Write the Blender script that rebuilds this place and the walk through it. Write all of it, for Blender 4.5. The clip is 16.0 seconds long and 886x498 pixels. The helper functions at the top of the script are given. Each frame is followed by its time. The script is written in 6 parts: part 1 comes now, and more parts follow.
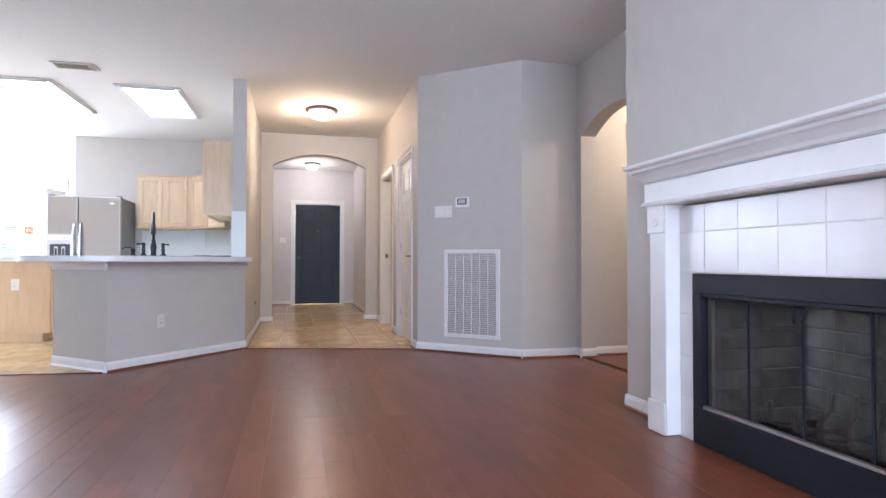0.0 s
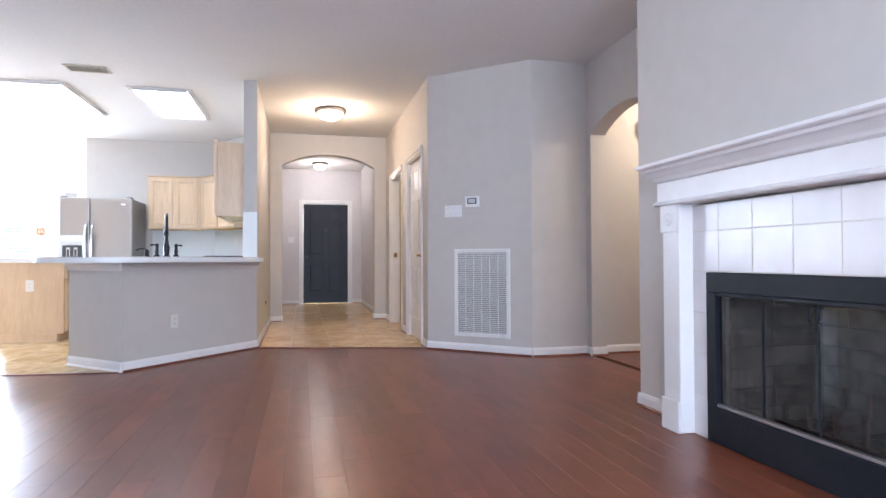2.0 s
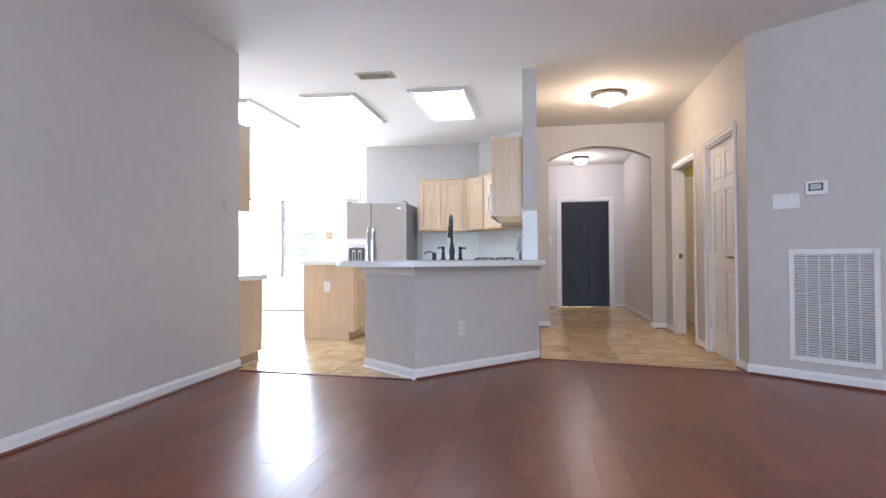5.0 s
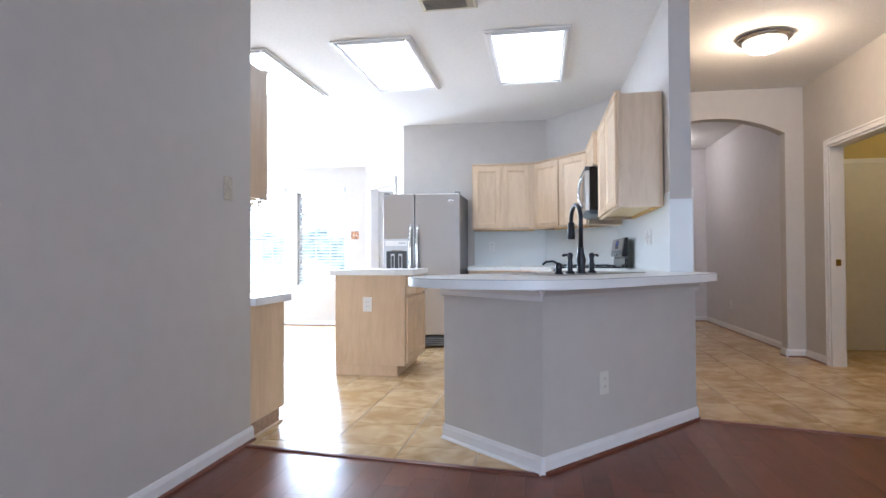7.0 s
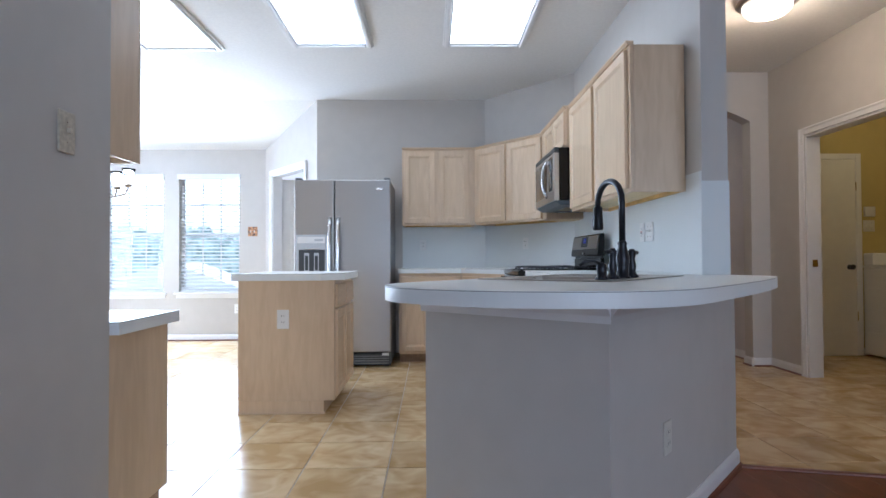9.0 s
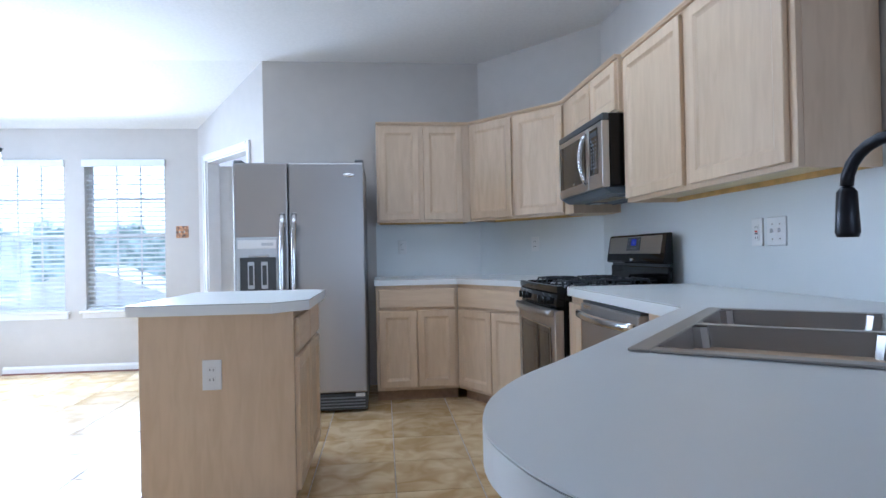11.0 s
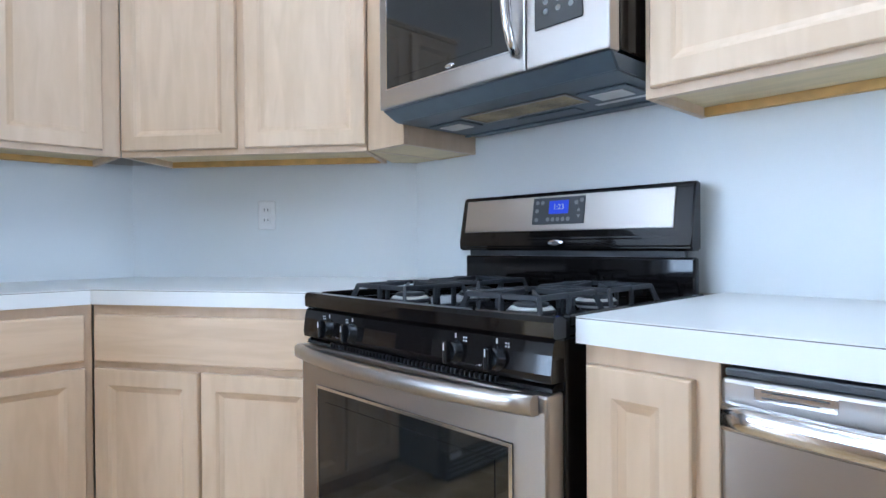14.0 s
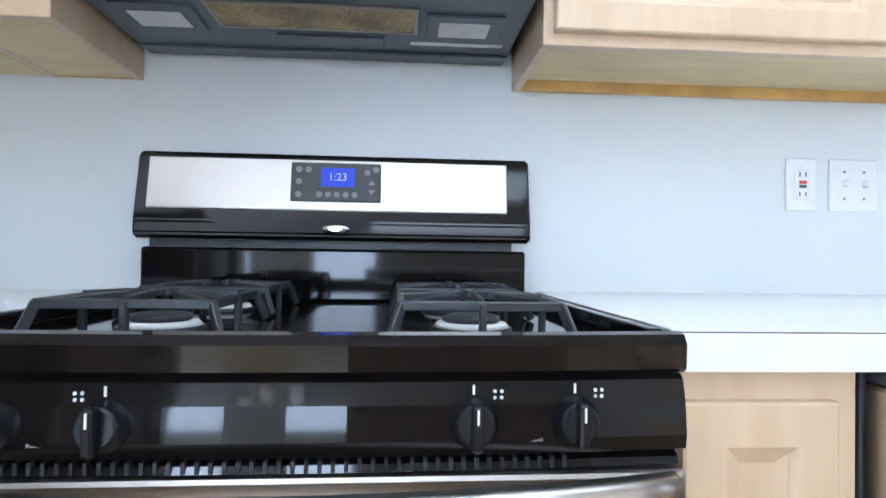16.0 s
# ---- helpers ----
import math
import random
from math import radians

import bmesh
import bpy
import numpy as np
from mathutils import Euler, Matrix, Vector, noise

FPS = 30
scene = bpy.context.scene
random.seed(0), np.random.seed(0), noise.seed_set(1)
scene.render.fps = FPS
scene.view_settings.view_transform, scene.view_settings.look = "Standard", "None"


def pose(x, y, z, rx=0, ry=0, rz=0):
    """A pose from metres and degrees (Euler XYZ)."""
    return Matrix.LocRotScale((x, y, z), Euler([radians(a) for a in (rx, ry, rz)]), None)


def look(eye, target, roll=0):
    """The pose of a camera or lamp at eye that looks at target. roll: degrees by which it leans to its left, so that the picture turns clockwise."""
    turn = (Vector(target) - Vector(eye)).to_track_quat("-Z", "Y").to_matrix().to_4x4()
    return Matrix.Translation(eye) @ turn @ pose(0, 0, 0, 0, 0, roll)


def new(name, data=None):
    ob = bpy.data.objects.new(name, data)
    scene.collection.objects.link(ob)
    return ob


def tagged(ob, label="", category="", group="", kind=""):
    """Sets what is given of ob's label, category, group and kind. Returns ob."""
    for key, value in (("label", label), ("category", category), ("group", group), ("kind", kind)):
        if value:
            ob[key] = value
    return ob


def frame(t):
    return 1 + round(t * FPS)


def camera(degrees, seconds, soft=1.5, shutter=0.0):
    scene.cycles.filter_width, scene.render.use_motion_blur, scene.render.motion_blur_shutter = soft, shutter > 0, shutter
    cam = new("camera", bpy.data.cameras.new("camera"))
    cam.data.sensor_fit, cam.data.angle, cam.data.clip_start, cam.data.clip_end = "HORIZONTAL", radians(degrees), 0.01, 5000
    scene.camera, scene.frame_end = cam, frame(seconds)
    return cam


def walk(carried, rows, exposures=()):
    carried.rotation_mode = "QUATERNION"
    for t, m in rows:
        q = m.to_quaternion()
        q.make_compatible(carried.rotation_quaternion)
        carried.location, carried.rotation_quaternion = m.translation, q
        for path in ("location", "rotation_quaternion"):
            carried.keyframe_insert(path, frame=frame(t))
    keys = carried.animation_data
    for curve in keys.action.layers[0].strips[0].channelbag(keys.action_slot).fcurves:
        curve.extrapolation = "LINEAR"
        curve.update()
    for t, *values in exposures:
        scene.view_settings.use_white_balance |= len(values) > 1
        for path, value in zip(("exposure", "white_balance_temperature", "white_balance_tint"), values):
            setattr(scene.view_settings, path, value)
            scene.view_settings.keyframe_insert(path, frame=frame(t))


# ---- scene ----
cam = camera(74.3, 16.0)
PATH = [
    (0, (0.043, -0.737, 0.885), (0.527, 1.204, 0.927), 0.1),
    (0.5, (0.035, -0.77, 0.887), (0.568, 1.158, 0.927), 0.0),
    (1, (0.032, -0.768, 0.89), (0.578, 1.155, 0.929), -0.0),
    (1.5, (0.012, -0.764, 0.889), (0.547, 1.163, 0.927), -0.1),
    (2, (-0.009, -0.751, 0.895), (0.457, 1.193, 0.931), -0.2),
    (2.5, (-0.034, -0.742, 0.89), (0.31, 1.228, 0.928), -0.2),
    (3, (-0.069, -0.72, 0.892), (0.117, 1.271, 0.929), -0.3),
    (3.5, (-0.117, -0.661, 0.882), (-0.118, 1.339, 0.921), -0.4),
    (4, (-0.191, -0.562, 0.894), (-0.423, 1.424, 0.931), -0.5),
    (4.2, (-0.214, -0.494, 0.9), (-0.509, 1.484, 0.938), -0.4),
    (6.3, (-1.101, 1.026, 0.988), (-1.433, 2.998, 1.022), -0.3),
    (6.5, (-1.173, 1.21, 0.992), (-1.514, 3.181, 1.027), -0.4),
    (7, (-1.415, 1.61, 1.016), (-1.747, 3.582, 1.049), -0.3),
    (7.5, (-1.619, 2.022, 1.019), (-1.939, 3.996, 1.056), -0.3),
    (8, (-1.793, 2.28, 1.011), (-2.011, 4.268, 1.047), -0.2),
    (8.5, (-1.886, 2.499, 0.987), (-1.95, 4.498, 1.026), -0.3),
    (9, (-1.943, 2.674, 1.005), (-1.902, 4.673, 1.042), -0.3),
    (9.2, (-1.975, 2.752, 1.004), (-1.902, 4.751, 1.045), -0.3),
    (11.3, (-2.21, 4.223, 1.116), (-1.961, 6.208, 1.128), -1.1),
    (11.5, (-2.219, 4.363, 1.1), (-1.928, 6.342, 1.115), -1.0),
    (12, (-2.261, 4.72, 1.073), (-1.808, 6.669, 1.087), -0.9),
    (12.5, (-2.254, 5.119, 1.032), (-1.602, 7.01, 1.053), -0.7),
    (13, (-2.184, 5.555, 1.039), (-1.368, 7.382, 1.064), -0.4),
    (13.5, (-2.165, 5.955, 1.050), (-1.045, 7.609, 1.062), -0.4),
    (14, (-2.095, 6.378, 1.047), (-0.712, 7.823, 1.030), -0.4),
    (14.5, (-2.009, 6.709, 1.058), (-0.406, 7.904, 1.046), 0.0),
    (15, (-1.902, 6.95, 1.022), (-0.118, 7.854, 1.011), 0.1),
    (15.5, (-1.875, 7.113, 1.018), (0.077, 7.546, 1.028), 0.4),
    (16, (-1.861, 7.22, 0.999), (0.134, 7.087, 1.023), 0.8),
]
EXPOSURES = [(0.0, 1.06, 5600, 14), (1.5, 1.16, 5600, 14), (3.2, 1.0, 5600, 13), (4.2, 0.96, 5600, 13), (7.0, 0.60, 5500, 12), (8.5, 0.15, 5350, 10), (9.2, 0.0, 5250, 10), (11.3, -0.15, 5000, 9), (12.5, 0.37, 5080, 8), (13.5, 0.62, 5040, 8), (14.5, 0.74, 4970, 9), (15.0, 0.78, 4950, 9), (16.0, 0.93, 5350, 9)]
walk(cam, [(t, look(eye, target, roll)) for t, eye, target, roll in PATH], EXPOSURES)

# ---- light ----
CEIL = 2.743
world = bpy.data.worlds.new("sky")
scene.world = world
world.use_nodes = True
wn = world.node_tree.nodes
sky = wn.new("ShaderNodeTexSky")
sky.sky_type, sky.sun_disc = "NISHITA", False
sky.sun_elevation, sky.sun_rotation = radians(55), radians(190)
wn["Background"].inputs["Strength"].default_value = 0.12
world.node_tree.links.new(sky.outputs["Color"], wn["Background"].inputs["Color"])
sun = new("sun", bpy.data.lights.new("sun", "SUN"))
sun.data.energy, sun.data.angle, sun.data.color = 3.5, radians(0.53), (1.0, 0.95, 0.88)
sun.matrix_world = look((-2.5, -10, 16), (0, 0, 0))


def area_lamp(name, eye, target, w, h, watts, colour):
    ob = new(name, bpy.data.lights.new(name, "AREA"))
    ob.data.shape, ob.data.size, ob.data.size_y = "RECTANGLE", w, h
    ob.data.energy, ob.data.color = watts, colour
    ob.matrix_world = look(eye, target)
    return ob


def point_lamp(name, place, watts, colour, radius=0.08):
    ob = new(name, bpy.data.lights.new(name, "POINT"))
    ob.data.energy, ob.data.color, ob.data.shadow_soft_size = watts, colour, radius
    ob.location = place
    return ob


DAY = (0.84, 0.92, 1.0)
WARM = (1.0, 0.78, 0.52)
area_lamp("window_light", (-4.745, 10.03, 1.34), (-4.745, 5, 1.0), 0.7, 1.4, 65, DAY)
area_lamp("window_light", (-5.69, 10.03, 1.34), (-5.69, 5, 1.0), 0.7, 1.4, 65, DAY)
area_lamp("window_light", (-6.40, 7.75, 1.34), (0, 7.6, 1.0), 0.7, 1.4, 30, DAY)
area_lamp("window_light", (-6.40, 9.2, 1.34), (0, 8.6, 1.0), 0.7, 1.4, 30, DAY)
area_lamp("window_light", (-1.2, -3.45, 1.45), (-1.2, 5, 1.3), 2.0, 1.7, 59, DAY)
area_lamp("window_light", (1.2, -3.45, 1.45), (1.0, 5, 1.3), 2.0, 1.7, 90, DAY)
point_lamp("hall_bulb", (0.32, 6.52, 2.54), 18, (1.0, 0.72, 0.44))
point_lamp("entry_bulb", (0.31, 10.6, 2.52), 9, (1.0, 0.86, 0.72))
point_lamp("corridor_bulb", (3.7, 3.7, 2.37), 24, WARM, 0.05)
point_lamp("laundry_bulb", (2.3, 7.4, 2.4), 8, (1.0, 0.76, 0.40))

# ---- materials ----
def material(name, colour, rough=0.5, metal=0.0, spread=0.06, grain=30.0, patch=1.5, bump=0.0, bump_scale=200.0, stretch=(1, 1, 1),
             coat=0.0, rnd=0.0, specular=0.5, second=None, warp=0.0):
    """Two scales of colour variation, fine relief, and a little change from piece to piece."""
    m = bpy.data.materials.new(name)
    m.use_nodes = True
    nt = m.node_tree
    n, l = nt.nodes, nt.links
    b = n["Principled BSDF"]
    b.inputs["Metallic"].default_value = metal
    b.inputs["Specular IOR Level"].default_value = specular
    b.inputs["Coat Weight"].default_value = coat
    co = n.new("ShaderNodeTexCoord")
    mp = n.new("ShaderNodeMapping")
    mp.inputs["Scale"].default_value = stretch
    l.new(co.outputs["Object"], mp.inputs["Vector"])
    info = n.new("ShaderNodeObjectInfo")
    shift = n.new("ShaderNodeVectorMath")
    shift.operation = "MULTIPLY_ADD"
    l.new(info.outputs["Random"], shift.inputs[0])
    shift.inputs[1].default_value = (37.0, 53.0, 71.0)
    l.new(mp.outputs["Vector"], shift.inputs[2])
    fine, broad = n.new("ShaderNodeTexNoise"), n.new("ShaderNodeTexNoise")
    for tex, sc, dt in ((fine, grain, 1.6), (broad, patch, 1.5)):
        tex.inputs["Scale"].default_value = sc
        tex.inputs["Detail"].default_value = dt
        tex.inputs["Distortion"].default_value = warp
        l.new(shift.outputs["Vector"], tex.inputs["Vector"])
    mix = n.new("ShaderNodeMix")
    mix.data_type = "RGBA"
    c2 = second or tuple(c * (1 - 2.2 * spread) for c in colour)
    mix.inputs[6].default_value = (*[min(1.0, c * (1 + spread)) for c in colour], 1)
    mix.inputs[7].default_value = (*c2, 1)
    add = n.new("ShaderNodeMath")
    add.operation = "ADD"
    l.new(fine.outputs["Fac"], add.inputs[0])
    l.new(broad.outputs["Fac"], add.inputs[1])
    ramp = n.new("ShaderNodeMapRange")
    ramp.inputs["From Min"].default_value, ramp.inputs["From Max"].default_value = 0.75, 1.25
    l.new(add.outputs[0], ramp.inputs["Value"])
    l.new(ramp.outputs["Result"], mix.inputs[0])
    last = mix.outputs[2]
    if rnd:
        hsv = n.new("ShaderNodeHueSaturation")
        r2 = n.new("ShaderNodeMapRange")
        r2.inputs["To Min"].default_value, r2.inputs["To Max"].default_value = 1 - rnd, 1 + rnd
        l.new(info.outputs["Random"], r2.inputs["Value"])
        l.new(r2.outputs["Result"], hsv.inputs["Value"])
        l.new(last, hsv.inputs["Color"])
        last = hsv.outputs["Color"]
    l.new(last, b.inputs["Base Color"])
    rr = n.new("ShaderNodeMapRange")
    rr.inputs["To Min"].default_value, rr.inputs["To Max"].default_value = rough * 0.97, min(1.0, rough * 1.06)
    l.new(broad.outputs["Fac"], rr.inputs["Value"])
    l.new(rr.outputs["Result"], b.inputs["Roughness"])
    if bump:
        bt = n.new("ShaderNodeTexNoise")
        bt.inputs["Scale"].default_value, bt.inputs["Detail"].default_value = bump_scale, 3.0
        l.new(mp.outputs["Vector"], bt.inputs["Vector"])
        bp = n.new("ShaderNodeBump")
        bp.inputs["Strength"].default_value, bp.inputs["Distance"].default_value = bump, 0.004
        l.new(bt.outputs["Fac"], bp.inputs["Height"])
        l.new(bp.outputs["Normal"], b.inputs["Normal"])
    return m


def glow(name, colour, strength):
    m = bpy.data.materials.new(name)
    m.use_nodes = True
    b = m.node_tree.nodes["Principled BSDF"]
    b.inputs["Base Color"].default_value = (*colour, 1)
    b.inputs["Emission Color"].default_value = (*colour, 1)
    b.inputs["Emission Strength"].default_value = strength
    return m


def clear_glass(name, colour=(1, 1, 1), rough=0.0):
    m = bpy.data.materials.new(name)
    m.use_nodes = True
    b = m.node_tree.nodes["Principled BSDF"]
    b.inputs["Base Color"].default_value = (*colour, 1)
    b.inputs["Transmission Weight"].default_value = 1.0
    b.inputs["Roughness"].default_value = rough
    b.inputs["IOR"].default_value = 1.45
    return m


GREIGE = material("greige_wall_paint", (0.55, 0.52, 0.49), 0.62, spread=0.015, grain=9, patch=0.6, bump=0.12, bump_scale=160)
LILAC = material("pale_grey_wall_paint", (0.66, 0.63, 0.64), 0.62, spread=0.015, grain=9, patch=0.6, bump=0.12, bump_scale=160)
YELLOW = material("yellow_wall_paint", (0.55, 0.44, 0.17), 0.6, spread=0.02, grain=9, patch=0.6, bump=0.12, bump_scale=160)
CEILING = material("textured_white_ceiling", (0.76, 0.75, 0.74), 0.85, spread=0.02, grain=40, patch=0.7, bump=0.5, bump_scale=55)
TRIM = material("white_trim_paint", (0.78, 0.77, 0.77), 0.32, spread=0.015, grain=12, patch=2, bump=0.03)
DOORWHITE = material("white_door_paint", (0.77, 0.75, 0.72), 0.30, spread=0.015, grain=12, patch=2, bump=0.03)
SPLASH = material("white_backsplash_laminate", (0.72, 0.745, 0.75), 0.35, spread=0.008, grain=4, patch=1)
WOOD = material("cherry_floor_plank", (0.178, 0.050, 0.024), 0.28, spread=0.09, grain=7, patch=2.4, stretch=(2.6, 0.8, 1), rnd=0.15, specular=0.40, warp=0.5)
SUBFLOOR = material("dark_floor_joint", (0.05, 0.02, 0.012), 0.7)
SHOE = material("cherry_shoe_moulding", (0.16, 0.045, 0.025), 0.3, spread=0.15, stretch=(2, 2, 8))
TILE = material("tan_marbled_floor_tile", (0.64, 0.48, 0.28), 0.22, spread=0.08, second=(0.46, 0.30, 0.125), grain=5.5, patch=2.2, rnd=0.07, warp=1.6)
GROUT = material("beige_floor_grout", (0.52, 0.45, 0.36), 0.85, spread=0.1)
MAPLE = material("pale_maple", (0.68, 0.520, 0.355), 0.36, spread=0.03, second=(0.625, 0.465, 0.305), grain=8, patch=2.0, stretch=(4, 4, 0.7), rnd=0.04, bump=0.02, bump_scale=90, warp=0.6)
MAPLE_H = material("pale_maple_level_grain", (0.68, 0.520, 0.355), 0.36, spread=0.03, second=(0.625, 0.465, 0.305), grain=9, patch=2.2, stretch=(0.6, 0.6, 6), rnd=0.04, warp=0.6)
UNDERSIDE = material("yellowed_cabinet_underside", (0.72, 0.57, 0.32), 0.5, spread=0.05, grain=9, patch=2, stretch=(1, 5, 1))
MAPLE_EDGE = material("raw_maple_underside", (0.70, 0.44, 0.14), 0.5, spread=0.1, grain=20, patch=3, stretch=(1, 4, 1))
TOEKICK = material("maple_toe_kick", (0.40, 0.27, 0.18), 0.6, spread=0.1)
COUNTER = material("white_laminate_top", (0.80, 0.82, 0.82), 0.31, spread=0.006, grain=5, patch=1)
COUNTER_SEAM = material("dark_laminate_seam", (0.10, 0.09, 0.09), 0.6)
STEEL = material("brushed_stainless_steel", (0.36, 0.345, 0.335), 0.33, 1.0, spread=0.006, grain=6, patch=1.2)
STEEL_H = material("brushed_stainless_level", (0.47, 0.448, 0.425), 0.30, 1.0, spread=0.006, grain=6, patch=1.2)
CHROME = material("satin_chrome", (0.72, 0.72, 0.73), 0.16, 1.0, spread=0.02)
FRIDGE_SIDE = material("textured_grey_cabinet_side", (0.20, 0.20, 0.205), 0.45, spread=0.05, bump=0.1)
PLASTIC_GREY = material("silver_grey_plastic", (0.52, 0.54, 0.57), 0.35, spread=0.02)
DARKPLASTIC = material("dark_grey_plastic", (0.05, 0.055, 0.06), 0.45, spread=0.05)
ENAMEL = material("black_gloss_enamel", (0.006, 0.005, 0.005), 0.06, spread=0.05, specular=0.28)
IRON = material("black_cast_iron", (0.025, 0.028, 0.033), 0.36, spread=0.1, bump=0.2, bump_scale=300)
BLACKGLASS = material("black_oven_glass", (0.012, 0.013, 0.013), 0.04, spread=0.02, specular=0.7)
BLUEGREY = material("slate_blue_hood_base", (0.10, 0.125, 0.15), 0.4, spread=0.05)
MESHFILTER = material("greasy_brass_mesh_filter", (0.42, 0.31, 0.13), 0.4, 0.6, spread=0.25, grain=180, patch=12, bump=0.5, bump_scale=400)
LENS = material("frosted_lens", (0.72, 0.72, 0.70), 0.5, spread=0.04, bump=0.2, bump_scale=300)
BRONZE = material("oil_rubbed_bronze", (0.022, 0.022, 0.028), 0.30, 0.5, spread=0.1)
DARKDOOR = material("navy_black_door_paint", (0.013, 0.016, 0.028), 0.42, spread=0.08, specular=0.3)
BRASS = material("brass", (0.62, 0.44, 0.16), 0.25, 1.0, spread=0.05)
NICKEL = material("brushed_nickel", (0.38, 0.33, 0.28), 0.3, 1.0, spread=0.05)
IVORY = material("ivory_plastic", (0.68, 0.66, 0.60), 0.35, spread=0.01)
WHITEPLASTIC = material("white_plastic", (0.80, 0.80, 0.80), 0.35, spread=0.01)
SLOT = material("dark_slot", (0.10, 0.10, 0.10), 0.6)
REDPLASTIC = material("red_button", (0.5, 0.06, 0.03), 0.4)
METALPLATE = material("aged_pewter_plate", (0.60, 0.54, 0.44), 0.4, 0.1, spread=0.12, grain=60)
BEIGEMETAL = material("beige_vent_metal", (0.60, 0.56, 0.46), 0.45, spread=0.04)
VENTWHITE = material("white_vent_metal", (0.78, 0.77, 0.76), 0.4, spread=0.02)
WHITETILE = material("glossy_white_wall_tile", (0.74, 0.715, 0.715), 0.24, spread=0.03, grain=6, patch=3, rnd=0.02, bump=0.02, bump_scale=20)
TILEGROUT = material("cream_wall_grout", (0.66, 0.62, 0.54), 0.8, spread=0.05)
HEARTHBLACK = material("satin_black_fireplace_metal", (0.011, 0.013, 0.019), 0.45, spread=0.1, specular=0.2)
KNOB = material("glossy_black_knob", (0.008, 0.009, 0.011), 0.25, spread=0.05, specular=0.35)
FIREBRICK = material("sooty_firebrick", (0.19, 0.165, 0.14), 0.85, spread=0.25, grain=12, patch=4, rnd=0.1, bump=0.3, bump_scale=60)
SOOT = material("soot_mortar", (0.14, 0.122, 0.105), 0.9, spread=0.2)
RUST = material("rusty_log_grate", (0.09, 0.05, 0.035), 0.7, 0.3, spread=0.3, grain=40)
SMOKEGLASS = clear_glass("smoked_fireplace_glass", (0.62, 0.62, 0.63))
SMOKEGLASS.node_tree.nodes["Principled BSDF"].inputs["IOR"].default_value = 1.18
SPARKMESH = material("fine_wire_mesh", (0.15, 0.135, 0.12), 0.6, 0.4, spread=0.2, grain=40, patch=4)
SPARKMESH.node_tree.nodes["Principled BSDF"].inputs["Alpha"].default_value = 0.35
PANE = clear_glass("window_glass")
BLIND = material("white_blind_slat", (0.78, 0.80, 0.82), 0.4, spread=0.02)
LAMPGLASS = glow("lit_frosted_glass", (1.0, 0.88, 0.70), 5.0)
DIFFUSER = glow("lit_light_panel", (0.91, 0.965, 1.0), 4.0)
SCREENBLUE = glow("blue_clock_display", (0.02, 0.05, 0.50), 0.24)
LEAF = material("garden_foliage", (0.07, 0.12, 0.05), 0.6, spread=0.3, grain=8)
LAWN = material("lawn", (0.09, 0.13, 0.05), 0.9, spread=0.25, grain=20, patch=0.3)
FENCEWOOD = material("weathered_fence_board", (0.33, 0.27, 0.21), 0.8, spread=0.15, stretch=(6, 6, 0.6), rnd=0.1)
WASHER = material("white_appliance_enamel", (0.78, 0.77, 0.74), 0.3, spread=0.01)
LETTER = material("white_print", (0.75, 0.75, 0.75), 0.5, spread=0.01)
PICTURE = material("picture_print", (0.5, 0.25, 0.12), 0.5, spread=0.5, second=(0.06, 0.05, 0.05), grain=60, patch=25)


# ---- mesh helpers ----
def box(bm, x0, x1, y0, y1, z0, z1, bevel=0.0, seg=1):
    r = bmesh.ops.create_cube(bm, size=1.0)
    bmesh.ops.transform(bm, verts=r["verts"], matrix=Matrix.Translation(((x0 + x1) / 2, (y0 + y1) / 2, (z0 + z1) / 2)) @ Matrix.Diagonal((abs(x1 - x0), abs(y1 - y0), abs(z1 - z0), 1)))
    if bevel:
        bmesh.ops.bevel(bm, geom=list({e for v in r["verts"] for e in v.link_edges}), offset=bevel, segments=seg, affect="EDGES", profile=0.5)


def prism(bm, pts, z0, z1, m=None):
    """A polygon raised from z0 to z1, its points given anticlockwise."""
    lo = [bm.verts.new((x, y, z0)) for x, y in pts]
    hi = [bm.verts.new((x, y, z1)) for x, y in pts]
    bm.faces.new(lo[::-1])
    bm.faces.new(hi)
    k = len(pts)
    for i in range(k):
        bm.faces.new((lo[i], lo[(i + 1) % k], hi[(i + 1) % k], hi[i]))
    if m:
        bmesh.ops.transform(bm, verts=lo + hi, matrix=m)


def tube(bm, pts, radius, seg=10, cap=True):
    """A round bar along points; radius may be a list."""
    pts = [Vector(p) for p in pts]
    rad = radius if isinstance(radius, (list, tuple)) else [radius] * len(pts)
    rings = []
    side = None
    for i, p in enumerate(pts):
        d = (pts[min(i + 1, len(pts) - 1)] - pts[max(i - 1, 0)]).normalized()
        if side is None:
            side = d.orthogonal().normalized()
        side = (side - d * side.dot(d)).normalized()
        up = d.cross(side)
        rings.append([bm.verts.new(p + rad[i] * (math.cos(a) * side + math.sin(a) * up)) for a in (2 * math.pi * k / seg for k in range(seg))])
    for a, b in zip(rings, rings[1:]):
        for k in range(seg):
            f = bm.faces.new((a[k], a[(k + 1) % seg], b[(k + 1) % seg], b[k]))
            f.smooth = True
    if cap:
        bm.faces.new(rings[0][::-1])
        bm.faces.new(rings[-1])


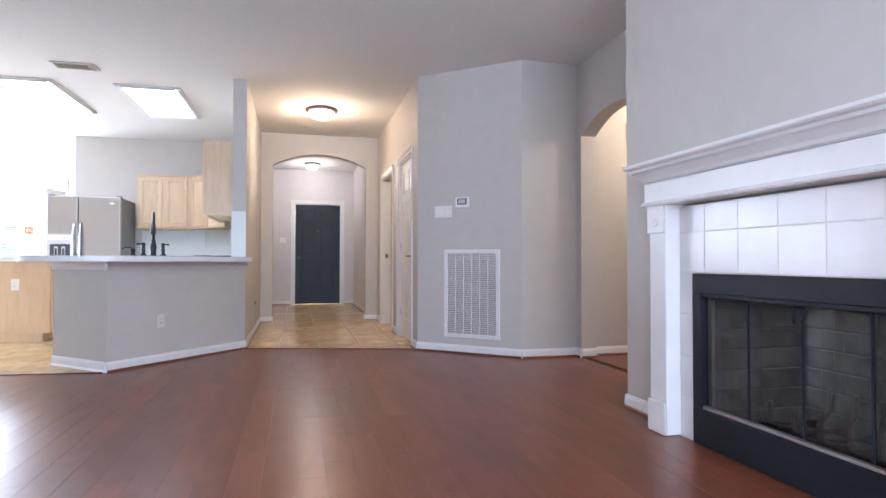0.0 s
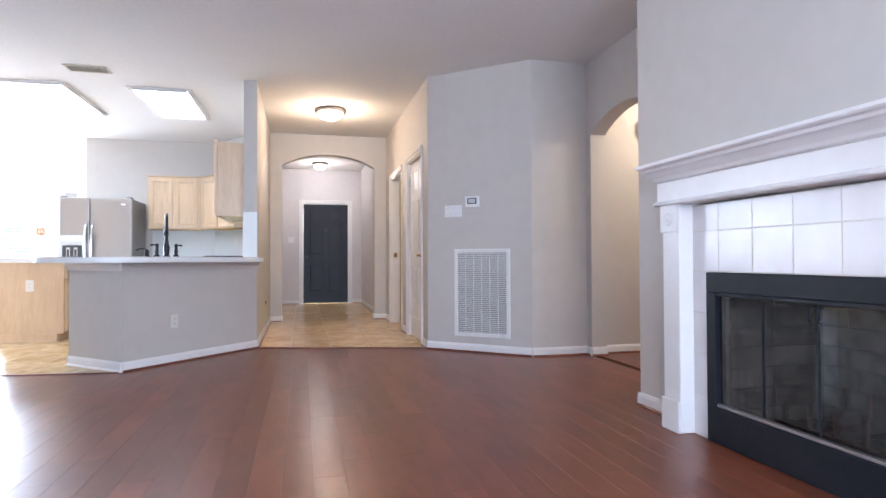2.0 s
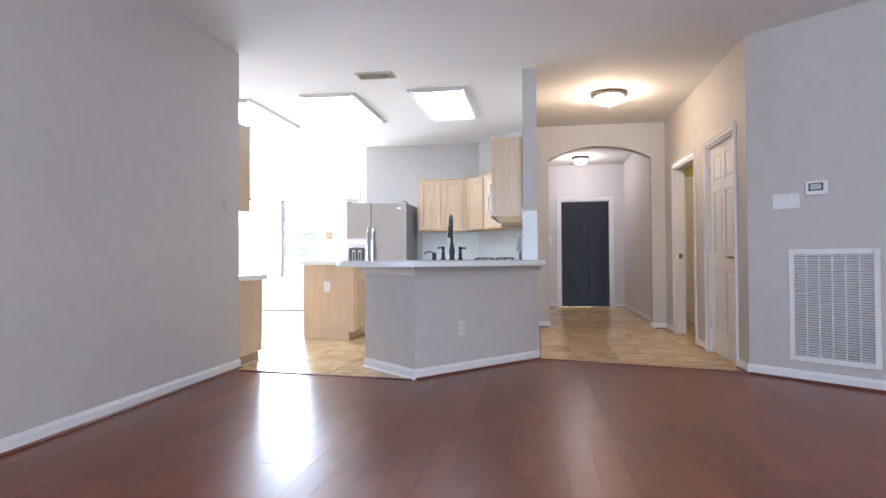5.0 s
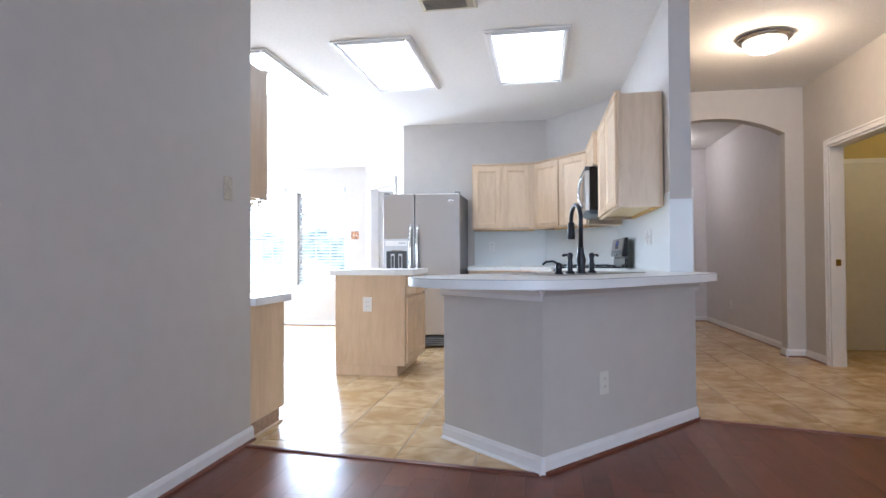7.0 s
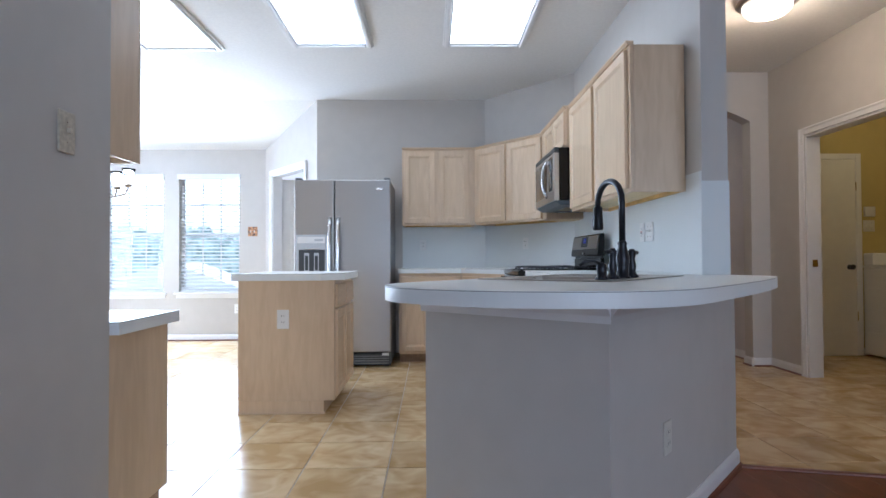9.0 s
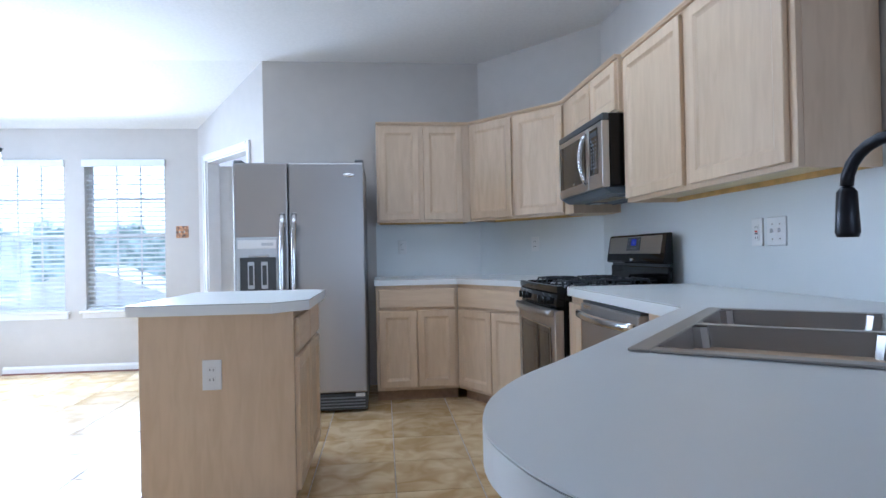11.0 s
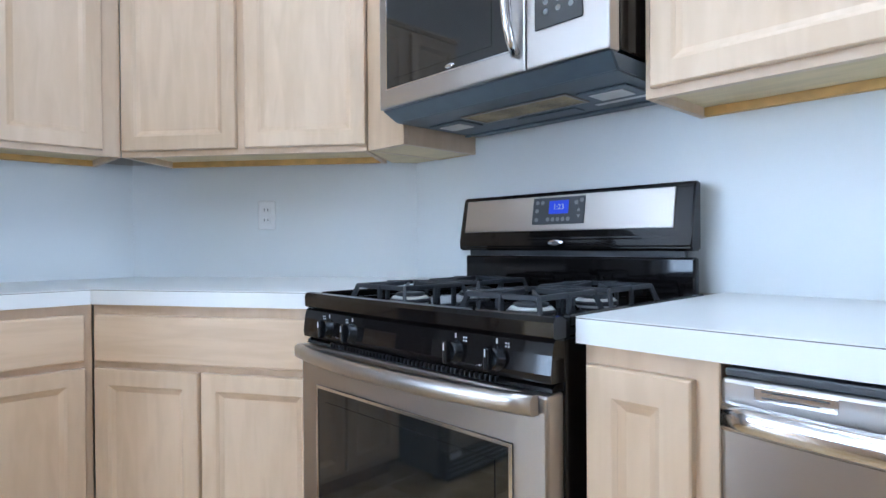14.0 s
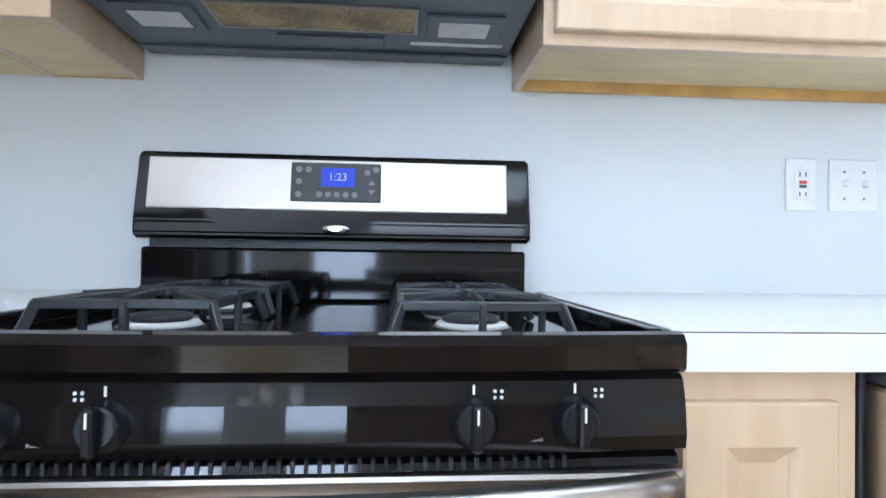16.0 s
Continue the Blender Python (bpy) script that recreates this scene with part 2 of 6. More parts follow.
def lathe(bm, profile, seg=24, m=None):
    """A turned shape about z from (radius, height) pairs."""
    vs = []
    rings = []
    for r, z in profile:
        ring = [bm.verts.new((r * math.cos(2 * math.pi * k / seg), r * math.sin(2 * math.pi * k / seg), z)) for k in range(seg)]
        rings.append(ring)
        vs += ring
    for a, b in zip(rings, rings[1:]):
        for k in range(seg):
            bm.faces.new((a[k], a[(k + 1) % seg], b[(k + 1) % seg], b[k])).smooth = True
    bm.faces.new(rings[0][::-1])
    bm.faces.new(rings[-1])
    if m:
        bmesh.ops.transform(bm, verts=vs, matrix=m)


def link(name, bm, mat, parent=None, m=None, label=""):
    bmesh.ops.recalc_face_normals(bm, faces=bm.faces)
    me = bpy.data.meshes.new(name)
    bm.to_mesh(me)
    bm.free()
    me.materials.append(mat)
    ob = new(name, me)
    if parent:
        ob.parent = parent
    if m is not None:
        ob.matrix_basis = m
    if label:
        ob["label"] = label
    return ob


def part(name, bm, mat, parent, label=""):
    return link(name, bm, mat, parent, None, label)


def pbox(name, b, mat, parent=None, bevel=0.003, label="", m=None, seg=1):
    bm = bmesh.new()
    box(bm, *b, bevel=bevel, seg=seg)
    return link(name, bm, mat, parent, m, label)


def ptube(name, pts, radius, mat, parent=None, seg=10, label=""):
    bm = bmesh.new()
    tube(bm, pts, radius, seg)
    return link(name, bm, mat, parent, None, label)


def plathe(name, profile, mat, parent=None, m=None, seg=24, label=""):
    bm = bmesh.new()
    lathe(bm, profile, seg, m)
    return link(name, bm, mat, parent, None, label)


def thing(name, m, label, category, group=""):
    ob = new(name)
    ob.matrix_basis = m
    return tagged(ob, label, category, group)


def fixed(ob, label, category="wall"):
    return tagged(ob, label, category, kind="structure")


def wall_pose(p0, p1):
    """u runs along x from p0 to p1, y points to the left of that way, z up."""
    a = math.degrees(math.atan2(p1[1] - p0[1], p1[0] - p0[0]))
    return pose(p0[0], p0[1], 0, 0, 0, a), math.hypot(p1[0] - p0[0], p1[1] - p0[1])


def arch_points(u0, u1, spring, top, n=18):
    """Points of a flat arch from (u0, spring) over the crown to (u1, spring)."""
    half, rise = (u1 - u0) / 2, top - spring
    r = (half * half + rise * rise) / (2 * rise)
    c, a = ((u0 + u1) / 2, top - r), math.asin(half / r)
    return [(c[0] + r * math.sin(-a + 2 * a * k / n), c[1] + r * math.cos(-a + 2 * a * k / n)) for k in range(n + 1)]


def wall(name, p0, p1, thick, mat, label, holes=(), height=CEIL):
    """A wall whose seen face runs from p0 to p1; its thickness lies to the left. Holes: (u0, u1, z0, z1, rise of the arch)."""
    m, length = wall_pose(p0, p1)
    bm = bmesh.new()
    u = 0.0
    for u0, u1, z0, z1, rise in sorted(holes):
        if u0 > u:
            box(bm, u, u0, 0, thick, 0, height)
        if z0 > 0:
            box(bm, u0, u1, 0, thick, 0, z0)
        if rise:
            pts = arch_points(u0, u1, z1, z1 + rise)
            for (a, za), (b, zb) in zip(pts, pts[1:]):
                v = [bm.verts.new(q) for q in ((a, 0, za), (b, 0, zb), (b, 0, height), (a, 0, height), (a, thick, za), (b, thick, zb), (b, thick, height), (a, thick, height))]
                for f in ((0, 1, 2, 3), (7, 6, 5, 4), (0, 4, 5, 1), (3, 2, 6, 7)):
                    bm.faces.new([v[i] for i in f])
        elif z1 < height:
            box(bm, u0, u1, 0, thick, z1, height)
        u = u1
    if u < length:
        box(bm, u, length, 0, thick, 0, height)
    bmesh.ops.remove_doubles(bm, verts=bm.verts, dist=0.0002)
    return fixed(link(name, bm, mat, None, m), label)


def baseboard(p0, p1, shoe):
    """A moulded white skirting along a wall face, on the right of the way from p0 to p1, with a stained shoe moulding."""
    m, length = wall_pose(p0, p1)
    bm = bmesh.new()
    prof = [(0, 0), (-0.014, 0), (-0.014, 0.060), (-0.009, 0.074), (-0.006, 0.082), (0, 0.082)]
    sweep(bm, prof, length)
    ob = fixed(link("baseboard", bm, TRIM, None, m), "white moulded skirting board along the wall", "baseboard")
    if shoe:
        bm = bmesh.new()
        sweep(bm, [(-0.0145, 0), (-0.029, 0), (-0.027, 0.009), (-0.021, 0.016), (-0.0145, 0.018)], length)
        link("shoe_moulding", bm, shoe, ob, None, "dark cherry shoe moulding" if shoe == SHOE else "")
    return ob


def sweep(bm, prof, length, start=0.0):
    a = [bm.verts.new((start, y, z)) for y, z in prof]
    b = [bm.verts.new((length, y, z)) for y, z in prof]
    k = len(prof)
    for i in range(k):
        bm.faces.new((a[i], a[(i + 1) % k], b[(i + 1) % k], b[i]))
    bm.faces.new(a[::-1])
    bm.faces.new(b)


def casing(p0, p1, u0, u1, top, width=0.06, parent_name="door_casing", jamb=0.12, mat=None):
    """Moulded trim round a doorway and the lining of its jambs, on the right face of the wall from p0 to p1."""
    mat = mat or TRIM
    m, _ = wall_pose(p0, p1)
    ob = fixed(new(parent_name), "white moulded casing round a doorway", "trim")
    ob.matrix_basis = m
    for s, e in ((u0 - width, u0), (u1, u1 + width)):
        bm = bmesh.new()
        box(bm, s, e, -0.014, -0.001, 0, top + width, 0.003)
        out = s if e == u0 else e - 0.02
        box(bm, out, out + 0.02, -0.022, -0.0145, 0, top + width, 0.003)
        part("upright", bm, mat, ob)
    bm = bmesh.new()
    box(bm, u0 + 0.0005, u1 - 0.0005, -0.014, -0.001, top, top + width, 0.003)
    box(bm, u0 + 0.0005, u1 - 0.0005, -0.022, -0.0145, top + width - 0.02, top + width, 0.003)
    part("head", bm, mat, ob)
    pbox("jamb", (u0, u0 + 0.018, 0.001, jamb, 0, top), mat, ob, 0.002)
    pbox("jamb", (u1 - 0.018, u1, 0.001, jamb, 0, top), mat, ob, 0.002)
    pbox("jamb", (u0 + 0.0185, u1 - 0.0185, 0.001, jamb, top - 0.018, top), mat, ob, 0.002)
    return ob


def six_panel_door(name, m, w, h, mat, label, knob_u, knob_mat, thick=0.035, number=True):
    """A six-panel leaf; its face looks along -y, u from 0 to w."""
    ob = fixed(new(name), label, "door")
    ob.matrix_basis = m
    rails = [(0, 0.22), (0.80, 0.98), (1.56, 1.66), (h - 0.11, h)]
    pbox("core", (0.001, w - 0.001, 0.010, thick, 0.001, h - 0.001), mat, ob, 0)
    bm = bmesh.new()
    for a, b in ((0, 0.11), (w / 2 - 0.05, w / 2 + 0.05), (w - 0.11, w)):
        box(bm, a, b, 0, 0.0095, 0, h, 0.002)
    part("stile", bm, mat, ob)
    bm = bmesh.new()
    for a, b in rails:
        for u0, u1 in ((0.1105, w / 2 - 0.0505), (w / 2 + 0.0505, w - 0.1105)):
            box(bm, u0, u1, 0, 0.0095, a, b, 0.002)
    part("rail", bm, mat, ob)
    for u0, u1 in ((0.11, w / 2 - 0.05), (w / 2 + 0.05, w - 0.11)):
        for (_, z0), (z1, _) in zip(rails, rails[1:]):
            bm = bmesh.new()
            box(bm, u0 + 0.025, u1 - 0.025, 0.003, 0.016, z0 + 0.025, z1 - 0.025, 0.006)
            part("panel", bm, mat, ob)
    if knob_mat:
        k = plathe("door_handle", [(0.028, 0), (0.028, 0.006), (0.011, 0.010), (0.011, 0.035), (0.026, 0.045), (0.028, 0.058), (0.016, 0.068)], knob_mat, ob,
                   pose(knob_u, 0, 0.93, 90), 20, "round knob")
    return ob

# ---- structure ----
A0, A1 = (1.215, 5.01), (2.04, 4.285)
BAR1, BAR2, BAR3 = (-1.965, 4.90), (-1.415, 4.405), (-0.465, 5.50)

wall("wall_living_west", (-3.03, -3.6), (-3.03, 4.675), 0.12, GREIGE, "plain greige painted living room wall with an outside corner")
wall("wall_kitchen_south", (-3.15, 4.655), (-6.5, 4.655), 0.12, GREIGE, "greige painted wall behind the desk cabinets")
wall("wall_kitchen_west", (-6.5, 4.55), (-6.5, 10.26), 0.12, GREIGE, "greige painted breakfast nook wall with two windows",
     [(2.82, 3.58, 0.60, 2.07, 0), (4.27, 5.03, 0.60, 2.07, 0)])
wall("wall_nook", (-6.5, 10.12), (-4.035, 10.12), 0.14, GREIGE, "pale greige painted nook wall with two windows", [(0.44, 1.18, 0.61, 2.09, 0), (1.375, 2.135, 0.61, 2.09, 0)])
DIAG0, DIAG1 = (-4.035, 10.12), (-3.17, 9.0)
wall("wall_nook_diagonal", DIAG0, DIAG1, 0.12, GREIGE, "pale greige diagonal wall with an open doorway", [(0.21, 1.12, 0, 2.06, 0)])
wall("wall_kitchen_back", (-3.17, 9.0), (-1.35, 9.0), 0.12, GREIGE, "greige painted wall behind the refrigerator and cabinets")
wall("wall_kitchen_corner", (-1.35, 9.0), (-0.60, 8.08), 0.12, GREIGE, "greige painted diagonal corner wall of the kitchen")
wall("wall_range", (-0.60, 8.08), (-0.60, 5.535), 0.13, GREIGE, "greige painted wall between the kitchen and the hall")
wall("wall_hall_arch", (-0.47, 8.05), (1.215, 8.05), 0.14, GREIGE, "beige lit wall with a wide flat arch", [(0.163, 1.51, 0, 2.28, 0.175)])
wall("wall_entry_west", (-0.60, 9.3), (-0.60, 11.46), 0.12, LILAC, "pale grey entry wall")
wall("wall_entry_return", (-0.44, 8.19), (-0.60, 9.3), 0.10, LILAC, "pale grey entry wall past the arch")
wall("wall_front", (-0.72, 11.46), (1.40, 11.46), 0.14, LILAC, "pale grey wall around the front door", [(0.705, 1.635, 0, 2.05, 0)])
wall("wall_entry_east", (1.17, 11.46), (1.17, 8.19), 0.12, LILAC, "pale grey entry wall with a wall outlet")
wall("wall_hall_east", (1.215, 8.05), A0, 0.12, GREIGE, "beige lit hall wall with two doorways", [(0.52, 1.46, 0, 2.04, 0), (1.92, 2.74, 0, 2.04, 0)])
wall("wall_living_diagonal", A0, A1, 0.12, GREIGE, "greige diagonal wall with a return air grille")
wall("wall_corridor_north", A1, (5.0, 4.285), 0.12, GREIGE, "greige wall running on into the corridor")
wall("wall_corridor_arch", (2.59, 4.285), (2.59, -3.6), 0.15, GREIGE, "greige wall with an arched opening to the corridor", [(0.09, 1.22, 0, 2.05, 0.16)])
wall("wall_corridor_end", (5.0, 4.285), (5.0, 2.77), 0.12, GREIGE, "greige corridor end wall")
wall("wall_corridor_south", (5.0, 2.77), (2.74, 2.77), 0.12, GREIGE, "greige corridor wall")
wall("wall_laundry_back", (1.335, 8.57), (3.3, 8.57), 0.12, YELLOW, "yellow painted laundry wall")
wall("wall_laundry_east", (3.3, 8.57), (3.3, 6.25), 0.12, YELLOW, "yellow painted laundry wall")
wall("wall_laundry_south", (3.3, 6.25), (1.335, 6.25), 0.12, YELLOW, "yellow painted laundry wall")
wall("wall_living_south", (2.59, -3.6), (-3.03, -3.6), 0.14, GREIGE, "greige living room wall with two wide windows", [(0.39, 2.39, 0.60, 2.30, 0), (2.79, 4.79, 0.60, 2.30, 0)])
wall("wall_room_behind", (-4.6, 11.6), (-2.2, 9.9), 0.1, LILAC, "pale lilac wall of the room past the doorway")
wall("wall_room_side", (-2.2, 9.9), (-2.2, 9.12), 0.1, LILAC, "pale lilac wall of the room past the doorway")
# chimney breast with the firebox opening
wall("wall_chimney_breast", (2.0, 2.458), (2.0, -0.193), 0.12, GREIGE, "greige painted chimney breast", [(0.769, 1.881, 0, 0.78, 0)])
bm = bmesh.new()
box(bm, 2.121, 2.589, 2.338, 2.458, 0, CEIL)
box(bm, 2.121, 2.589, -0.193, -0.073, 0, CEIL)
fixed(link("wall_chimney_side", bm, GREIGE), "greige painted side of the chimney breast")

bm = bmesh.new()
box(bm, -3.14, 5.2, -3.8, 12.0, CEIL, CEIL + 0.12)
box(bm, -6.7, -3.1405, -3.8, 9.0, CEIL, CEIL + 0.12)
v = [bm.verts.new(q) for q in ((-6.7, 9.0, CEIL), (-2.0, 9.0, CEIL), (-2.0, 10.35, CEIL - 0.396), (-6.7, 10.35, CEIL - 0.396), (-6.7, 9.0, CEIL + 0.12), (-2.0, 9.0, CEIL + 0.12), (-2.0, 10.35, CEIL - 0.236), (-6.7, 10.35, CEIL - 0.236))]
for f in ((0, 3, 2, 1), (4, 5, 6, 7), (0, 1, 5, 4), (1, 2, 6, 5), (2, 3, 7, 6), (3, 0, 4, 7)):
    bm.faces.new([v[i] for i in f])
fixed(link("ceiling", bm, CEILING), "white lightly textured ceiling", "ceiling")

# floors
bm = bmesh.new()
box(bm, -6.7, 5.2, -3.8, 12.0, -0.15, -0.012)
fixed(link("floor", bm, SUBFLOOR), "dark cherry wood plank floor", "floor")

# bar half wall
def offset_path(pts, d):
    """The points of an open path moved to its left."""
    out = []
    for i, p in enumerate(pts):
        a = Vector(pts[max(i - 1, 0)])
        b = Vector(pts[min(i + 1, len(pts) - 1)])
        p = Vector(p)
        n1 = (p - a).normalized() if i else (b - p).normalized()
        n2 = (b - p).normalized() if i < len(pts) - 1 else n1
        n1, n2 = Vector((-n1.y, n1.x)), Vector((-n2.y, n2.x))
        n = (n1 + n2).normalized()
        out.append(tuple(p + n * (d / max(0.3, n.dot(n1)))))
    return out


outer = [BAR1, BAR2, BAR3]
inner = offset_path(outer, 0.12)
bm = bmesh.new()
prism(bm, outer + inner[::-1], 0, 0.8785)
fixed(link("wall_bar", bm, GREIGE), "greige painted half wall under the breakfast bar")
bm = bmesh.new()
prism(bm, [(-0.60, 5.535), (-0.60, 5.47), (-0.545, 5.41), BAR3, (-0.47, 5.535)], 0, 0.8785)
fixed(link("wall_bar_end", bm, GREIGE), "greige painted end of the half wall")
for a, b in ((BAR1, BAR2), (BAR2, BAR3)):
    m, ln = wall_pose(a, b)
    bm = bmesh.new()
    sweep(bm, [(-0.0005, 0.812), (-0.012, 0.812), (-0.016, 0.835), (-0.034, 0.860), (-0.036, 0.878), (-0.0005, 0.878)], ln + 0.012, -0.012)
    fixed(link("trim_bar", bm, TRIM if a == BAR1 else GREIGE, None, m), "cove moulding under the breakfast bar top", "trim")

# skirting
for a, b in (((-3.03, -3.6), (-3.03, 4.69)), ((-3.03, 4.69), (-3.075, 4.69)), (BAR1, BAR2), (BAR2, BAR3), (A0, A1), (A1, (2.59, 4.285)), ((2.74, 4.285), (5.0, 4.285)),
             ((2.59, 4.285), (2.59, 4.195)), ((2.59, 4.195), (2.74, 4.195)), ((2.0, 2.458), (2.0, 2.05)), ((2.59, 2.458), (1.986, 2.458)), ((2.59, 3.065), (2.59, 2.472)),
             ((1.215, 8.05), (1.215, 7.592)), ((1.215, 6.528), (1.215, 6.192)), ((1.215, 5.248), (1.215, 5.01)), ((-0.47, 8.05), (-0.307, 8.05)), ((1.04, 8.05), (1.215, 8.05)),
             ((-0.307, 8.05), (-0.307, 8.19)), ((1.04, 8.19), (1.04, 8.05)), ((1.17, 11.46), (1.17, 8.19)), ((-0.6, 11.46), (-0.087, 11.46)), ((0.987, 11.46), (1.17, 11.46)),
             (BAR3, (-0.47, 8.05)), ((-5.9, 10.12), (-4.035, 10.12)), (DIAG1, (-3.07, 9.0)), ((1.335, 8.57), (1.5, 8.57)), ((2.47, 8.57), (3.3, 8.57)), ((2.0, 0.24), (2.0, -0.193))):
    baseboard(a, b, TRIM if a == BAR1 else SHOE)

# doorways and doors
casing((1.215, 8.05), A0, 0.52, 1.46, 2.04)
casing((1.215, 8.05), A0, 1.92, 2.74, 2.04)
casing(DIAG0, DIAG1, 0.21, 1.12, 2.06)
casing((-0.72, 11.46), (1.40, 11.46), 0.705, 1.635, 2.05, 0.07)
closet = six_panel_door("door_closet", pose(1.245, 6.112, 0.01, 0, 0, -90), 0.784, 2.01, DOORWHITE, "white six-panel hall door, closed, with a brass lever", 0.06, None)
six_panel_door("door_front", pose(0.004, 11.49, 0.02, 0, 0, 0), 0.892, 2.01, DARKDOOR, "navy black six-panel front door, closed, with a brass threshold", 0.07, DARKPLASTIC)

# ---- living room ----
def fireplace():
    """Painted mantel, tiled surround and black glass-doored firebox, on the chimney breast; y runs down the wall."""
    grow = Matrix.Diagonal((1.069, 1.069, 1.069, 1.0))
    mid = 1.133
    ob = thing("fireplace_mantel", pose(2.0, mid, 0) @ grow, "white painted wood mantelpiece with plain pilasters and a crown shelf", "mantel")
    for s in (1, -1):
        leg = pbox("pilaster", (-0.125, -0.001, min(s * 0.70, s * 0.83), max(s * 0.70, s * 0.83), 0.001, 1.105), TRIM, ob, 0.004)
        pbox("plinth", (-0.139, -0.1315, min(s * 0.695, s * 0.835), max(s * 0.695, s * 0.835), 0.002, 0.155), TRIM, leg, 0.004)
        pbox("corner_block", (-0.139, -0.1315, min(s * 0.697, s * 0.832), max(s * 0.697, s * 0.832), 0.965, 1.10), TRIM, leg, 0.004)
        plathe("rosette", [(0.034, 0), (0.034, 0.003), (0.029, 0.007), (0.024, 0.003), (0.015, 0.003), (0.011, 0.008), (0.004, 0.010)], TRIM, leg, pose(-0.1395, s * 0.765, 1.032, 0, -90), 28)
    pbox("frieze", (-0.135, -0.001, -0.86, 0.86, 1.1055, 1.215), TRIM, ob, 0.003)
    bm = bmesh.new()
    sweep(bm, [(0.001, 1.10), (0.149, 1.10), (0.152, 1.107), (0.145, 1.118), (0.136, 1.122), (0.1355, 1.10)][:5], 1.74, 0)
    bmesh.ops.transform(bm, verts=bm.verts, matrix=pose(0, -0.87, 0, 0, 0, 90))
    part("bead", bm, TRIM, ob)
    bm = bmesh.new()
    prof = [(0.001, 1.2155), (0.137, 1.2155), (0.150, 1.222), (0.158, 1.236), (0.185, 1.262), (0.200, 1.268), (0.205, 1.280), (0.222, 1.285), (0.228, 1.292), (0.228, 1.305), (0.001, 1.305)]
    ends = []
    for s, k in ((-1, 0), (1, 1)):
        ends.append([bm.verts.new((-d, s * (0.845 + max(0.0, d - 0.135) * 0.7), z)) for d, z in prof])
    n = len(prof)
    for i in range(n):
        bm.faces.new((ends[0][i], ends[0][(i + 1) % n], ends[1][(i + 1) % n], ends[1][i]))
    bm.faces.new(ends[0][::-1])
    bm.faces.new(ends[1])
    part("crown_shelf", bm, TRIM, ob)
    # tiled surround: each tile a piece on a grout bed
    sur = thing("tile_surround", pose(2.0, mid, 0) @ grow, "glossy white square tiles round the firebox with cream joints", "tile surround")
    bm = bmesh.new()
    box(bm, -0.0486, -0.002, 0.595, 0.699, 0, 1.09)
    box(bm, -0.0486, -0.002, -0.699, -0.595, 0, 1.09)
    box(bm, -0.0486, -0.002, -0.5945, 0.5945, 0.775, 1.09)
    part("grout_bed", bm, TILEGROUT, sur)

    def tile(y0, y1, z0, z1):
        pbox("tile", (-0.0502, -0.0488, y0 + 0.0025, y1 - 0.0025, z0 + 0.0025, z1 - 0.0025), WHITETILE, sur, 0.0006)
    cols = [-0.699, -0.52, -0.315, -0.105, 0.105, 0.315, 0.52, 0.699]
    for a, b in zip(cols, cols[1:]):
        tile(a, b, 0.965, 1.09)
        if a > -0.6 and b < 0.6:
            tile(a, b, 0.777, 0.965)
    tile(0.52, 0.699, 0.777, 0.965)
    tile(-0.699, -0.52, 0.777, 0.965)
    for s in (1, -1):
        for k in range(4):
            z0 = 0.002 + 0.19375 * k
            tile(min(s * 0.595, s * 0.699), max(s * 0.595, s * 0.699), z0, z0 + 0.19375)
    # firebox
    fb = thing("fireplace_insert", pose(2.0, mid, 0) @ grow, "black metal firebox with bi-fold smoked glass doors and a log grate", "fireplace")
    bm = bmesh.new()
    box(bm, -0.062, -0.02, -0.594, 0.594, 0.685, 0.773, 0.003)
    part("top_panel", bm, HEARTHBLACK, fb)
    pbox("bottom_panel", (-0.062, -0.02, -0.594, 0.594, 0.002, 0.165), HEARTHBLACK, fb, 0.003)
    for s in (1, -1):
        pbox("side_frame", (-0.062, -0.02, min(s * 0.535, s * 0.594), max(s * 0.535, s * 0.594), 0.1655, 0.6845), HEARTHBLACK, fb, 0.003)
    pbox("track", (-0.056, -0.03, -0.534, 0.534, 0.166, 0.180), STEEL, fb, 0.002)
    pbox("track", (-0.056, -0.03, -0.534, 0.534, 0.668, 0.684), HEARTHBLACK, fb, 0.002)
    for k in range(4):
        y0 = -0.53 + 0.265 * k
        d = pbox("glass_door", (-0.046, -0.041, y0 + 0.005, y0 + 0.26, 0.184, 0.664), SMOKEGLASS, fb, 0)
        d.visible_shadow = False
        pbox("door_edge", (-0.049, -0.038, y0 + 0.0005, y0 + 0.0045, 0.184, 0.664), HEARTHBLACK, fb, 0)
    for s in (1, -1):
        ptube("door_pull", [(-0.05, s * 0.022, 0.655), (-0.068, s * 0.022, 0.648), (-0.07, s * 0.018, 0.610), (-0.05, s * 0.018, 0.60)], 0.005, HEARTHBLACK, fb, 8)
    bm = bmesh.new()
    box(bm, 0.50, 0.53, -0.52, 0.52, 0.06, 0.82)
    box(bm, -0.015, 0.4995, 0.52, 0.55, 0.06, 0.82)
    box(bm, -0.015, 0.4995, -0.55, -0.52, 0.06, 0.82)
    box(bm, -0.015, 0.4995, -0.5195, 0.5195, 0.03, 0.06)
    box(bm, -0.015, 0.4995, -0.5195, 0.5195, 0.80, 0.83)
    part("fire_chamber", bm, SOOT, fb)
